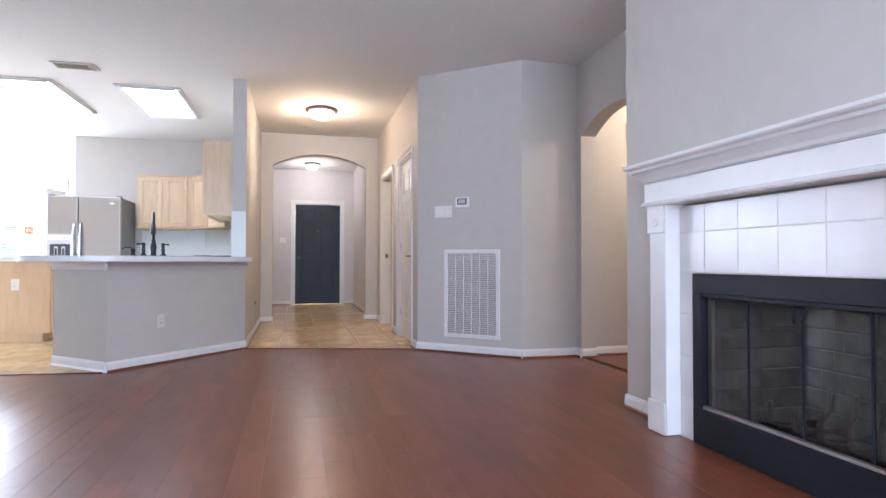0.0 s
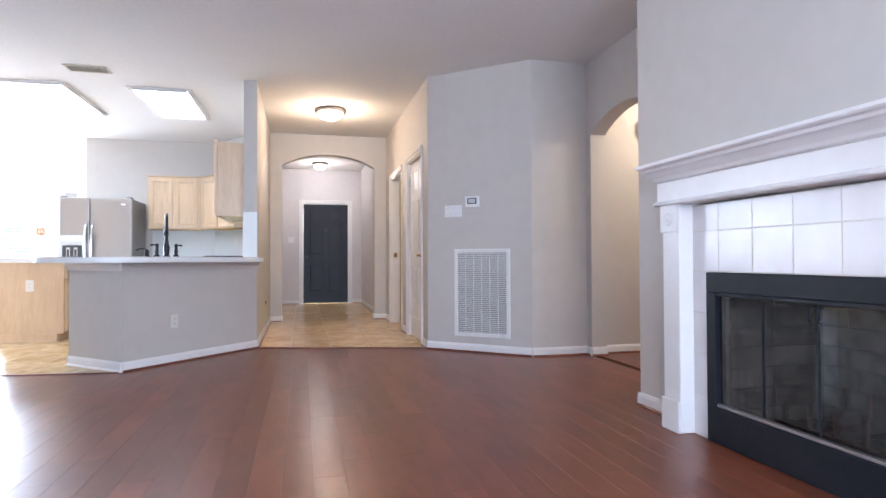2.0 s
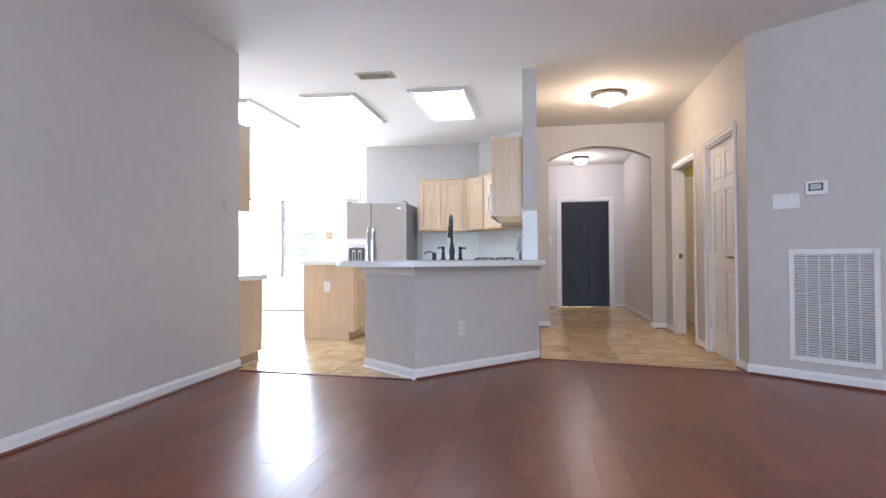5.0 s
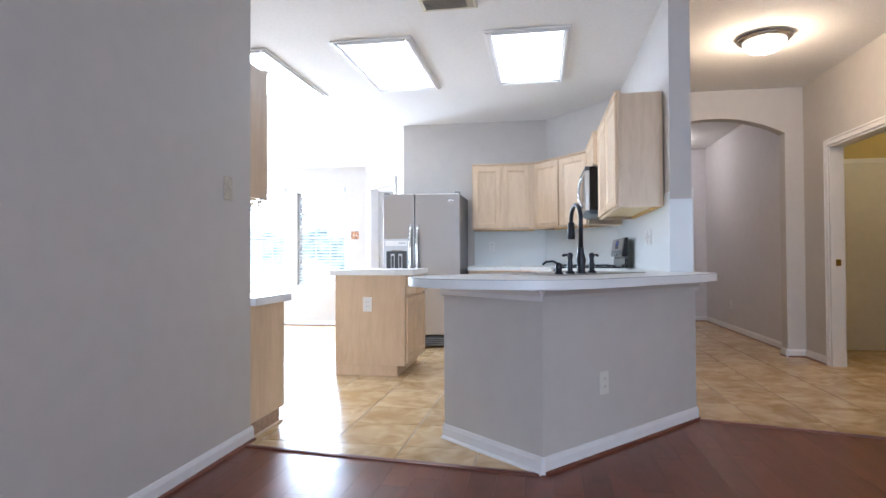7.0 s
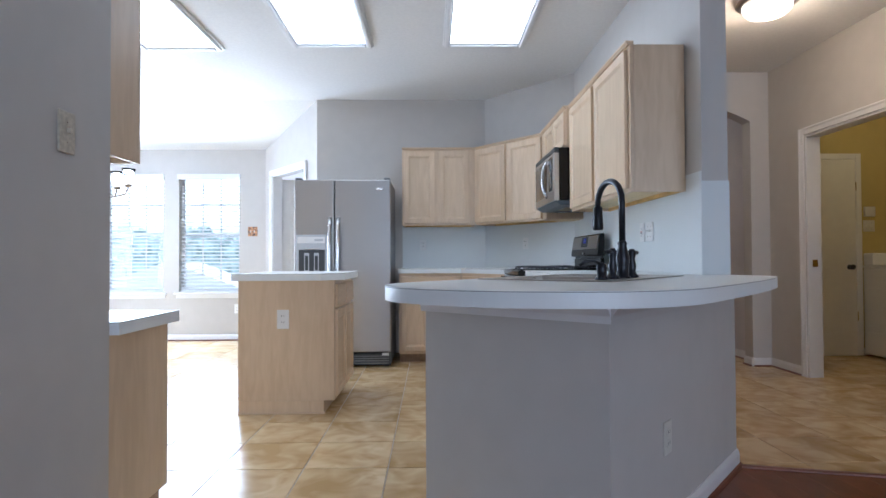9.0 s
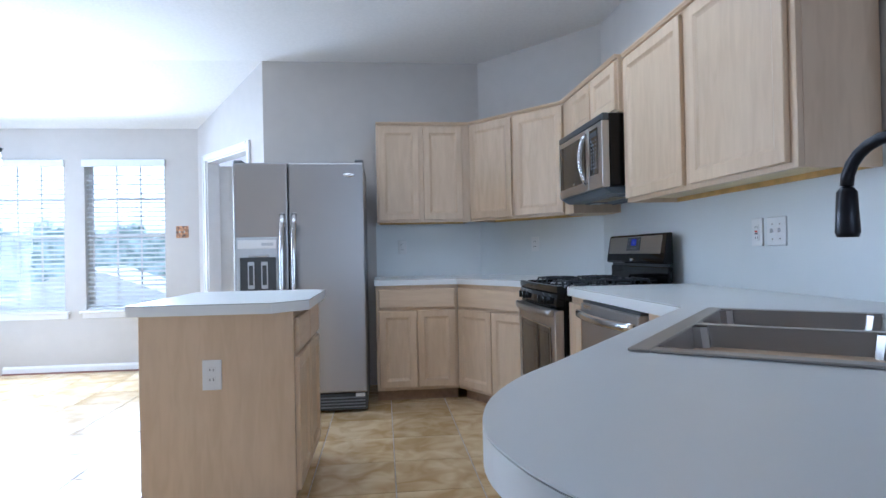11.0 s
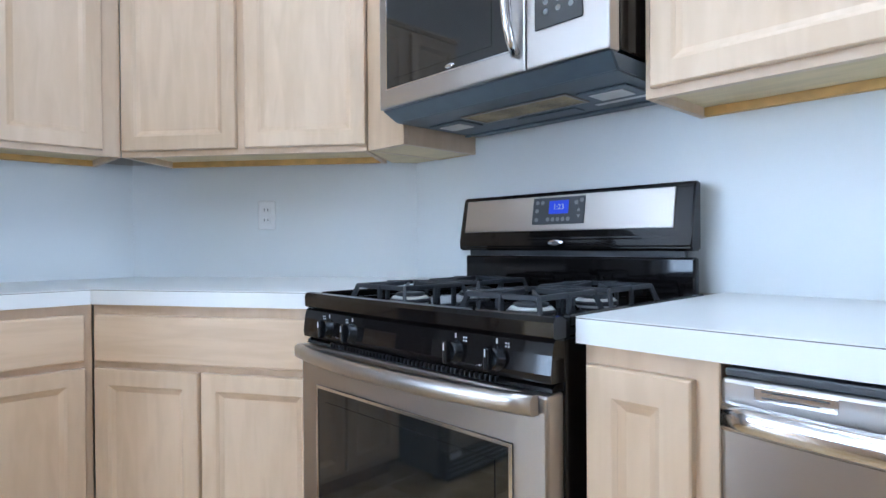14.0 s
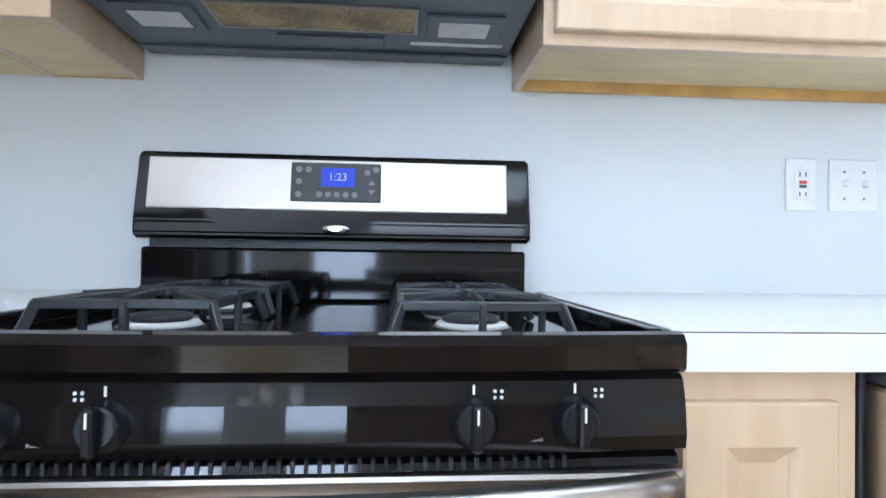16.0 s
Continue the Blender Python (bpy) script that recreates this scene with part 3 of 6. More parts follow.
    for y0, y1 in ((-0.52, -0.03), (0.03, 0.52)):
        bm = bmesh.new()
        n = 60
        top = [bm.verts.new((0.004 + 0.007 * math.sin(k * 1.05), y0 + (y1 - y0) * k / n, 0.655)) for k in range(n + 1)]
        low = [bm.verts.new((0.004 + 0.009 * math.sin(k * 1.05 + 0.3), y0 + (y1 - y0) * k / n, 0.186)) for k in range(n + 1)]
        for k in range(n):
            bm.faces.new((low[k], low[k + 1], top[k + 1], top[k])).smooth = True
        part("spark_curtain", bm, SPARKMESH, fb, "fine dark wire mesh curtain hanging in folds")
    # firebrick panels
    for side in (-1, 0, 1):
        for row in range(8):
            z0 = 0.064 + 0.092 * row
            if side == 0:
                for c in range(5):
                    y0 = -0.515 + 0.206 * c + (0.05 if row % 2 else 0)
                    pbox("firebrick", (0.488, 0.4995, y0 + 0.004, min(y0 + 0.202, 0.518), z0 + 0.004, z0 + 0.088), FIREBRICK, fb, 0.002)
            else:
                for c in range(2):
                    x0 = 0.0 + 0.235 * c
                    ys = (0.508, 0.5195) if side > 0 else (-0.5195, -0.508)
                    pbox("firebrick", (x0 + 0.004, x0 + 0.231, ys[0], ys[1], z0 + 0.004, z0 + 0.088), FIREBRICK, fb, 0.002)
    gr = thing("log_grate", pose(2.203, mid, 0.0645) @ grow, "rusty iron log grate standing in the firebox", "grate")
    for k in range(6):
        y = -0.30 + 0.12 * k
        ptube("bar", [(-0.10, y, 0.19), (-0.095, y, 0.10), (-0.05, y, 0.085), (0.16, y, 0.085), (0.20, y, 0.12), (0.21, y, 0.22)], 0.011, RUST, gr, 8)
    for x in (-0.03, 0.13):
        ptube("cross_bar", [(x, -0.33, 0.07), (x, 0.33, 0.07)], 0.010, RUST, gr, 8)
    for x in (-0.03, 0.13):
        for y in (-0.27, 0.27):
            ptube("leg", [(x, y, 0.0), (x, y, 0.07)], 0.010, RUST, gr, 8)
    ptube("gas_pipe", [(0.05, 0.50, 0.03), (0.05, -0.34, 0.03)], 0.010, RUST, gr, 8)


fireplace()


def grille():
    """Return air grille on the diagonal wall."""
    m, ln = wall_pose(A0, A1)
    ob = thing("air_return_grille", m @ pose(0.305, 0, 0), "white louvred return air grille set in the wall", "vent")
    w, z0, z1 = 0.58, 0.152, 0.996
    pbox("backing", (0.03, w - 0.03, -0.006, -0.001, z0 + 0.03, z1 - 0.03), FRIDGE_SIDE, ob, 0)
    for b in ((0, 0.036, z0, z1), (w - 0.036, w, z0, z1), (0.0365, w - 0.0365, z0, z0 + 0.036), (0.0365, w - 0.0365, z1 - 0.036, z1)):
        pbox("frame", (b[0], b[1], -0.016, -0.001, b[2], b[3]), VENTWHITE, ob, 0.003)
    for k in range(1, 6):
        u = 0.036 + (w - 0.072) * k / 6
        pbox("rib", (u - 0.004, u + 0.004, -0.015, -0.0105, z0 + 0.0365, z1 - 0.0365), VENTWHITE, ob, 0)
    n = 42
    bm = bmesh.new()
    box(bm, 0.037, w - 0.037, -0.0095, 0.0095, -0.0008, 0.0008)
    first = None
    for k in range(n):
        z = z0 + 0.045 + (z1 - z0 - 0.09) * k / (n - 1)
        if first is None:
            first = link("slat", bm, VENTWHITE, ob, pose(0, -0.0105, z, -48))
        else:
            o = new("slat", first.data)
            o.parent, o.matrix_basis = ob, pose(0, -0.0105, z, -48)


grille()


def plate(name, m, w, h, mat, label, kind, holes=1):
    """A wall plate: outlet, toggle or blank, on a wall whose face looks along -y."""
    ob = thing(name, m, label, "outlet" if kind == "outlet" else "switch")
    bm = bmesh.new()
    box(bm, -w / 2, w / 2, -0.007, -0.0005, -h / 2, h / 2, 0.003, 2)
    part("plate", bm, mat, ob)
    for k in range(holes):
        u = (k - (holes - 1) / 2) * 0.046
        if kind == "outlet":
            for s in (1, -1):
                face = pbox("socket", (u - 0.017, u + 0.017, -0.0095, -0.0072, s * 0.02 - 0.014, s * 0.02 + 0.014), mat, ob, 0.002)
                for q in (-0.007, 0.007):
                    pbox("slot", (u + q - 0.0015, u + q + 0.0015, -0.0100, -0.0096, s * 0.02 - 0.003, s * 0.02 + 0.007), SLOT, face, 0)
        elif kind == "gfci":
            face = pbox("socket", (u - 0.017, u + 0.017, -0.0095, -0.0072, -0.034, 0.034), mat, ob, 0.002)
            for s in (1, -1):
                for q in (-0.007, 0.007):
                    pbox("slot", (u + q - 0.0015, u + q + 0.0015, -0.0100, -0.0096, s * 0.022 - 0.005, s * 0.022 + 0.005), SLOT, face, 0)
            pbox("button", (u - 0.008, u + 0.008, -0.0112, -0.0096, 0.001, 0.008), REDPLASTIC, face, 0, "red reset button")
            pbox("button", (u - 0.008, u + 0.008, -0.0112, -0.0096, -0.008, -0.001), SLOT, face, 0, "black test button")
        elif kind == "toggle":
            pbox("toggle", (u - 0.005, u + 0.005, -0.020, -0.0072, -0.004, 0.012), mat, ob, 0.002)
            for s in (1, -1):
                plathe("screw", [(0.003, 0), (0.003, 0.0012), (0.001, 0.0016)], NICKEL, ob, pose(u, -0.0072, s * 0.03, 90), 8)
    return ob


def on_wall(p0, p1, u, z):
    m, _ = wall_pose(p0, p1)
    return m @ pose(u, 0, z)


plate("light_switch", on_wall(A0, A1, 0.29, 1.37), 0.19, 0.115, WHITEPLASTIC, "white four-gang light switch plate on the diagonal wall", "toggle", 4)
th = thing("thermostat", on_wall(A0, A1, 0.502, 1.452), "white digital thermostat with a dark display on the wall", "thermostat")
pbox("case", (-0.072, 0.072, -0.028, -0.001, -0.052, 0.052), WHITEPLASTIC, th, 0.006, seg=2)
pbox("display", (-0.048, 0.05, -0.0292, -0.0283, -0.022, 0.036), DARKPLASTIC, th, 0)
pbox("display_glass", (-0.036, 0.038, -0.0302, -0.0293, -0.012, 0.028), PLASTIC_GREY, th, 0)
plate("wall_outlet", on_wall(BAR2, BAR3, 0.478, 0.365), 0.075, 0.118, IVORY, "ivory wall outlet on the breakfast bar half wall", "outlet")
plate("light_switch", on_wall((-3.03, -3.6), (-3.03, 4.8), 8.03, 1.39), 0.08, 0.125, METALPLATE, "pewter toggle switch plate near the wall corner", "toggle")
plate("wall_outlet", on_wall((1.17, 11.46), (1.17, 8.19), 1.2, 0.36), 0.072, 0.115, WHITEPLASTIC, "white wall outlet low on the entry wall", "outlet")
plate("light_switch", on_wall((-0.72, 11.46), (1.40, 11.46), 0.48, 1.30), 0.12, 0.115, WHITEPLASTIC, "white double light switch beside the front door", "toggle", 2)
pt = thing("phone_jack", pose(-0.47, 6.96, 0.36, 0, 0, 90), "small dark cable plate low on the hall wall", "outlet")
pbox("plate", (-0.028, 0.028, -0.006, -0.0005, -0.028, 0.028), DARKPLASTIC, pt, 0.002)
plathe("connector", [(0.007, 0), (0.007, 0.012), (0.004, 0.014)], BRASS, pt, pose(0, -0.0061, 0, 90), 12)
ch = thing("door_chime", on_wall(A1, (5, 4.285), 1.14, 2.15), "cream door chime box high on the corridor wall", "door chime")
pbox("cover", (-0.045, 0.045, -0.04, -0.001, -0.075, 0.075), IVORY, ch, 0.006)
pbox("base", (-0.038, 0.038, -0.036, -0.001, -0.086, -0.0755), BEIGEMETAL, ch, 0.003)

# door hardware in the hall
lv = plathe("door_handle", [(0.032, 0), (0.032, 0.006), (0.014, 0.012), (0.012, 0.05)], BRASS, closet, pose(0.725, -0.0, 0.93, 90), 20, "brass lever handle")
ptube("lever", [(0.725, -0.05, 0.93), (0.695, -0.055, 0.932), (0.615, -0.052, 0.926)], [0.011, 0.010, 0.007], BRASS, lv, 10)
for z in (0.28, 1.05, 1.80):
    ptube("hinge", [(-0.006, -0.012, z - 0.045), (-0.006, -0.012, z + 0.045)], 0.007, NICKEL, closet, 8)
st = thing("strike_plate", pose(1.275, 7.51, 0.96, 0, 0, 180), "brass strike plate in the laundry door jamb", "strike plate")
pbox("plate", (-0.022, 0.022, 0.0005, 0.003, -0.03, 0.03), BRASS, st, 0.001)
# fittings of the front door
fd = thing("door_threshold", pose(0.45, 11.46, 0.004), "brass threshold strip under the dark front door", "threshold")
pbox("strip", (-0.44, 0.44, -0.02, 0.028, 0, 0.014), BRASS, fd, 0.004)
pk = thing("door_viewer", pose(0.45, 11.489, 1.50), "small bright door viewer in the dark front door", "peephole")
plathe("ring", [(0.011, 0), (0.011, 0.004), (0.006, 0.006)], CHROME, pk, pose(0, 0, 0, 90), 16)
# laundry room
sl = fixed(new("door_laundry"), "cream flush laundry cupboard door with a black knob", "door")
sl.matrix_basis = pose(1.575, 8.568, 0.01)
pbox("leaf", (0.061, 0.82, -0.018, -0.001, 0.0, 2.0), DOORWHITE, sl, 0.002)
for b in ((0, 0.06, 0, 2.06), (0.8205, 0.88, 0, 2.06), (0.0605, 0.82, 2.002, 2.06)):
    pbox("casing", (b[0], b[1], -0.024, -0.001, b[2], b[3]), TRIM, sl, 0.004)
plathe("knob", [(0.026, 0), (0.026, 0.006), (0.010, 0.012), (0.010, 0.03), (0.028, 0.045), (0.028, 0.056), (0.014, 0.066)], BRONZE, sl, pose(0.745, -0.0185, 0.90, 90), 18, "dark round knob")
for z in (0.4, 1.72):
    pbox("hinge", (0.817, 0.826, -0.028, -0.0245, z - 0.045, z + 0.045), BRASS, sl, 0.002)
plate("light_switch", pose(2.54, 8.57, 1.33), 0.12, 0.115, IVORY, "ivory light switch on the yellow laundry wall", "toggle", 2)
sb = thing("thermostat_box", pose(2.54, 8.57, 1.475), "ivory control box above the laundry switch", "control box")
pbox("case", (-0.055, 0.055, -0.03, -0.001, -0.05, 0.05), IVORY, sb, 0.005)
dr = thing("clothes_dryer", pose(2.46, 7.89, 0), "white enamel clothes dryer against the laundry wall", "dryer")
pbox("body", (0, 0.66, 0, 0.66, 0.03, 0.90), WASHER, dr, 0.012, seg=2)
pbox("lid", (-0.005, 0.665, -0.005, 0.665, 0.901, 0.925), WASHER, dr, 0.008, seg=2)
pbox("door", (0.03, 0.63, -0.014, -0.001, 0.28, 0.70), WASHER, dr, 0.01, seg=2)
pbox("lower_panel", (0.01, 0.65, -0.010, -0.001, 0.05, 0.255), WASHER, dr, 0.006)
pbox("side_panel", (-0.008, -0.001, 0.03, 0.63, 0.05, 0.26), WASHER, dr, 0.004)
pbox("side_panel", (-0.008, -0.001, 0.03, 0.63, 0.28, 0.70), WASHER, dr, 0.004)
pbox("console", (0.0, 0.66, 0.52, 0.66, 0.926, 1.05), WASHER, dr, 0.015, seg=2)
for x in (0.06, 0.60):
    pbox("foot", (x - 0.02, x + 0.02, 0.04, 0.08, 0.0, 0.0295), DARKPLASTIC, dr, 0)


def dome_light(place, r, label):
    """A flush ceiling light: metal pan, lit glass bowl and finial; its bulb lies inside."""
    ob = thing("ceiling_light", pose(*place), label, "ceiling light")
    plathe("pan", [(r * 0.9, -0.001), (r, -0.012), (r * 1.02, -0.03), (r * 0.86, -0.045), (r * 0.80, -0.04)], NICKEL, ob, None, 36)
    g = plathe("glass_bowl", [(r * 0.80, -0.046), (r * 0.78, -0.075), (r * 0.62, -0.105), (r * 0.36, -0.122), (r * 0.05, -0.128)], LAMPGLASS, ob, None, 36, "lit frosted glass bowl")
    g.visible_shadow = False
    plathe("finial", [(0.004, -0.15), (0.012, -0.142), (0.008, -0.1285)], NICKEL, ob, None, 14)


dome_light((0.32, 6.52, CEIL), 0.19, "brushed nickel flush ceiling light with a lit glass bowl")
dome_light((0.31, 10.6, CEIL), 0.15, "small flush ceiling light with a lit glass bowl")

# ---- kitchen cabinets ----
TOP = 0.92


def panel_door(parent, u0, u1, z0, z1, name="door"):
    """A framed cabinet door with a recessed bevelled panel, in front of y = 0."""
    s = 0.056
    bm = bmesh.new()
    rings = []
    for i, y in ((0, -0.001), (0, -0.017), (0.003, -0.020), (s - 0.008, -0.020), (s, -0.0155), (s, -0.001)):
        rings.append([bm.verts.new(q) for q in ((u0 + i, y, z0 + i), (u1 - i, y, z0 + i), (u1 - i, y, z1 - i), (u0 + i, y, z1 - i))])
    for a, b in zip(rings, rings[1:] + rings[:1]):
        for k in range(4):
            bm.faces.new((a[k], a[(k + 1) % 4], b[(k + 1) % 4], b[k]))
    d = part(name, bm, MAPLE, parent)
    bm = bmesh.new()
    a, b, c, e = u0 + s - 0.004, u1 - s + 0.004, z0 + s - 0.004, z1 - s + 0.004
    o = [bm.verts.new(q) for q in ((a, -0.0165, c), (b, -0.0165, c), (b, -0.0165, e), (a, -0.0165, e))]
    i = [bm.verts.new(q) for q in ((a + 0.016, -0.009, c + 0.016), (b - 0.016, -0.009, c + 0.016), (b - 0.016, -0.009, e - 0.016), (a + 0.016, -0.009, e - 0.016))]
    for k in range(4):
        bm.faces.new((o[k], o[(k + 1) % 4], i[(k + 1) % 4], i[k]))
    bm.faces.new(i)
    q = [bm.verts.new(v.co + Vector((0, 0.0135 if v in i else 0.0145, 0))) for v in o]
    part("panel", bm, MAPLE, d)
    return d


def drawer_front(parent, u0, u1, z0, z1):
    bm = bmesh.new()
    box(bm, u0, u1, -0.020, -0.001, z0, z1, 0.006, 2)
    return part("drawer_front", bm, MAPLE_H, parent)


def base_cabinet(m, w, doors, drawers, label, depth=0.60, height=0.88, ends="", toe=0.09, kick=0.07, group="kitchen base cabinets"):
    ob = thing("base_cabinet", m, label, "cabinet", group)
    pbox("body", (0, w, 0.0, depth, toe, height), MAPLE, ob, 0.002)
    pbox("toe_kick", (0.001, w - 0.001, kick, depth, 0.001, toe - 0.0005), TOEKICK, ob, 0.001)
    for d in doors:
        panel_door(ob, *d)
    for d in drawers:
        drawer_front(ob, *d)
    return ob


def wall_cabinet(m, w, z0, z1, doors, label, depth=0.33, cornice=True):
    """A wall cabinet whose floor panel sits up behind its front rail and sides."""
    ob = thing("wall_cabinet", m, label, "cabinet", "kitchen wall cabinets")
    for a, b in ((0, 0.016), (w - 0.016, w)):
        pbox("side_panel", (a, b, 0.0205, depth, z0, z1), MAPLE, ob, 0.001)
    pbox("face_frame", (0, w, 0, 0.020, z0, z1), MAPLE, ob, 0.0015)
    pbox("bottom_panel", (0.0165, w - 0.0165, 0.0205, depth - 0.02, z0 + 0.022, z0 + 0.035), UNDERSIDE, ob, 0)
    pbox("nailer", (0.0165, w - 0.0165, depth - 0.0195, depth - 0.001, z0 + 0.001, z0 + 0.060), MAPLE_EDGE, ob, 0.001)
    pbox("top_panel", (0.0165, w - 0.0165, 0.0205, depth, z1 - 0.016, z1 - 0.001), MAPLE, ob, 0)
    for d in doors:
        panel_door(ob, *d)
    if cornice:
        bm = bmesh.new()
        sweep(bm, [(0.02, z1 + 0.0005), (-0.012, z1 + 0.0005), (-0.016, z1 + 0.008), (-0.022, z1 + 0.012), (-0.022, z1 + 0.020), (0.02, z1 + 0.020)], w)
        part("cornice", bm, MAPLE_H, ob)
    return ob


UZ0, UZ1 = 1.357, 2.132
# back wall, left of the corner
wall_cabinet(pose(-2.235, 8.64, 0), 0.745, UZ0, UZ1, [(0.018, 0.335, UZ0 + 0.02, UZ1 - 0.018), (0.372, 0.685, UZ0 + 0.02, UZ1 - 0.018)],
             "pale maple wall cabinet with two recessed-panel doors")
base_cabinet(pose(-2.255, 8.385, 0), 0.613, [(0.022, 0.298, 0.115, 0.685), (0.308, 0.590, 0.115, 0.685)], [(0.022, 0.590, 0.705, 0.845)],
             "pale maple base cabinet with one drawer and two doors")
# diagonal corner
UC0, UC1 = (-1.488, 8.638), (-0.932, 7.955)
m, w = wall_pose(UC0, UC1)
wall_cabinet(m, w, UZ0, UZ1, [(0.012, 0.43, UZ0 + 0.02, UZ1 - 0.018), (0.462, 0.880, UZ0 + 0.02, UZ1 - 0.018)],
             "pale maple diagonal corner wall cabinet with two doors", 0.30)
BC0, BC1 = (-1.640, 8.383), (-1.232, 7.735)
m, w = wall_pose(BC0, BC1)
base_cabinet(m, w, [(0.02, 0.375, 0.115, 0.685), (0.385, w - 0.02, 0.115, 0.685)], [(0.02, w - 0.02, 0.705, 0.845)],
             "pale maple diagonal corner base cabinet with drawer and two doors", 0.5)
# range wall, above and beside the microwave
RW = lambda y, x: pose(x, y, 0, 0, 0, -90)
filler = wall_cabinet(RW(7.953, -0.93), 0.186, UZ0, UZ1, [], "narrow pale maple filler cabinet beside the microwave")
pbox("underside_panel", (0.0168, 0.1692, 0.0207, 0.3095, UZ0 + 0.001, UZ0 + 0.0215), UNDERSIDE, filler, 0)
bm = bmesh.new()
prism(bm, [(-0.004, 0.012), (-0.004, 0.318), (-0.112, 0.318), (-0.168, 0.238)], UZ0 + 0.001, UZ0 + 0.02)
part("corner_panel", bm, UNDERSIDE, filler)
wall_cabinet(RW(7.7655, -0.93), 0.768, 1.845, UZ1, [(0.012, 0.372, 1.86, UZ1 - 0.018), (0.396, 0.756, 1.86, UZ1 - 0.018)], "short pale maple wall cabinet over the microwave")
wall_cabinet(RW(6.992, -0.895), 1.287, UZ0, UZ1, [(0.018, 0.605, UZ0 + 0.02, UZ1 - 0.018), (0.668, 1.252, UZ0 + 0.02, UZ1 - 0.018)],
             "wide pale maple wall cabinet with two doors", 0.288)
base_cabinet(RW(6.930, -1.232), 0.222, [(0.012, 0.188, 0.115, 0.845)], [], "narrow pale maple pull-out cabinet between range and dishwasher")
base_cabinet(RW(6.055, -1.232), 0.30, [(0.012, 0.288, 0.115, 0.665)], [(0.012, 0.288, 0.690, 0.845)], "pale maple base cabinet with a drawer beside the dishwasher")
bm = bmesh.new()
box(bm, -1.19, -1.13, 6.0555, 6.7065, 0.001, 0.088)
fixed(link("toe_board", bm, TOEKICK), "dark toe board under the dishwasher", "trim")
# sink base, along the bar
D = Vector((0.634, 0.773))
N = Vector((0.773, -0.634))
S0 = Vector((-1.997, 4.851))


def bar_xy(t, s):
    """A place along the bar: t from its open end towards the range wall, s from the kitchen edge towards the living room."""
    p = S0 + D * t + N * s
    return p.x, p.y


bp = bar_xy(1.10, 0.035)
base_cabinet(pose(bp[0], bp[1], 0, 0, 0, -129.4), 0.98, [(0.03, 0.475, 0.115, 0.665), (0.505, 0.95, 0.115, 0.665)], [(0.03, 0.475, 0.690, 0.845), (0.505, 0.95, 0.690, 0.845)],
             "pale maple sink base cabinet under the breakfast bar", 0.58)
# desk run on the other side
ob = base_cabinet(pose(-3.035, 5.125, 0, 0, 0, 180), 1.3, [(0.02, 0.42, 0.10, 0.56), (0.44, 0.86, 0.10, 0.56), (0.88, 1.28, 0.10, 0.56)],
                  [(0.02, 0.42, 0.58, 0.71), (0.44, 0.86, 0.58, 0.71), (0.88, 1.28, 0.58, 0.71)], "pale maple desk-height cabinet with a plain end panel", 0.465, 0.755)
pbox("quarter_round", (-0.014, -0.001, 0.05, 0.44, 0.0, 0.02), MAPLE_H, ob, 0.004)
wall_cabinet(pose(-3.035, 4.89, 0, 0, 0, 180), 1.3, 1.37, UZ1, [(0.02, 0.42, 1.39, UZ1 - 0.018), (0.44, 0.86, 1.39, UZ1 - 0.018), (0.88, 1.28, 1.39, UZ1 - 0.018)],
             "pale maple wall cabinet over the desk counter", 0.23)
# island
isl = thing("kitchen_island", pose(-2.577, 6.525, 0, 0, 0, 90), "pale maple kitchen island cabinet with a plain end panel", "cabinet")
pbox("body", (0, 0.80, 0.0, 0.628, 0.09, 0.875), MAPLE, isl, 0.003)
pbox("toe_kick", (0.0, 0.80, 0.07, 0.628, 0.001, 0.0895), MAPLE, isl, 0.001)
pbox("base_strip", (-0.010, -0.0005, 0.06, 0.63, 0.0, 0.016), MAPLE_H, isl, 0.003)
drawer_front(isl, 0.02, 0.385, 0.70, 0.85)
drawer_front(isl, 0.405, 0.78, 0.70, 0.85)
panel_door(isl, 0.02, 0.385, 0.115, 0.68)
panel_door(isl, 0.405, 0.78, 0.115, 0.68)
plate("wall_outlet", pose(-2.912, 6.525, 0.622), 0.078, 0.125, WHITEPLASTIC, "white outlet on the end panel of the island", "outlet")


def worktop(name, pts, label, z1=TOP, thick=0.045, mat=COUNTER):
    """A laminate top with a dark seam line under its surface sheet."""
    ob = thing(name, pose(0, 0, z1 - thick), label, "countertop")
    bm = bmesh.new()
    prism(bm, pts, 0, thick - 0.0035)
    part("edge_band", bm, mat, ob)
    c = Vector((sum(p[0] for p in pts) / len(pts), sum(p[1] for p in pts) / len(pts)))
    bm = bmesh.new()
    prism(bm, [tuple(c + (Vector(p) - c) * 0.9985) for p in pts], thick - 0.0034, thick - 0.0021)
    part("seam", bm, COUNTER_SEAM, ob, "dark seam line under the surface sheet")
    bm = bmesh.new()
    prism(bm, pts, thick - 0.002, thick)
    part("surface", bm, mat, ob)
    return ob


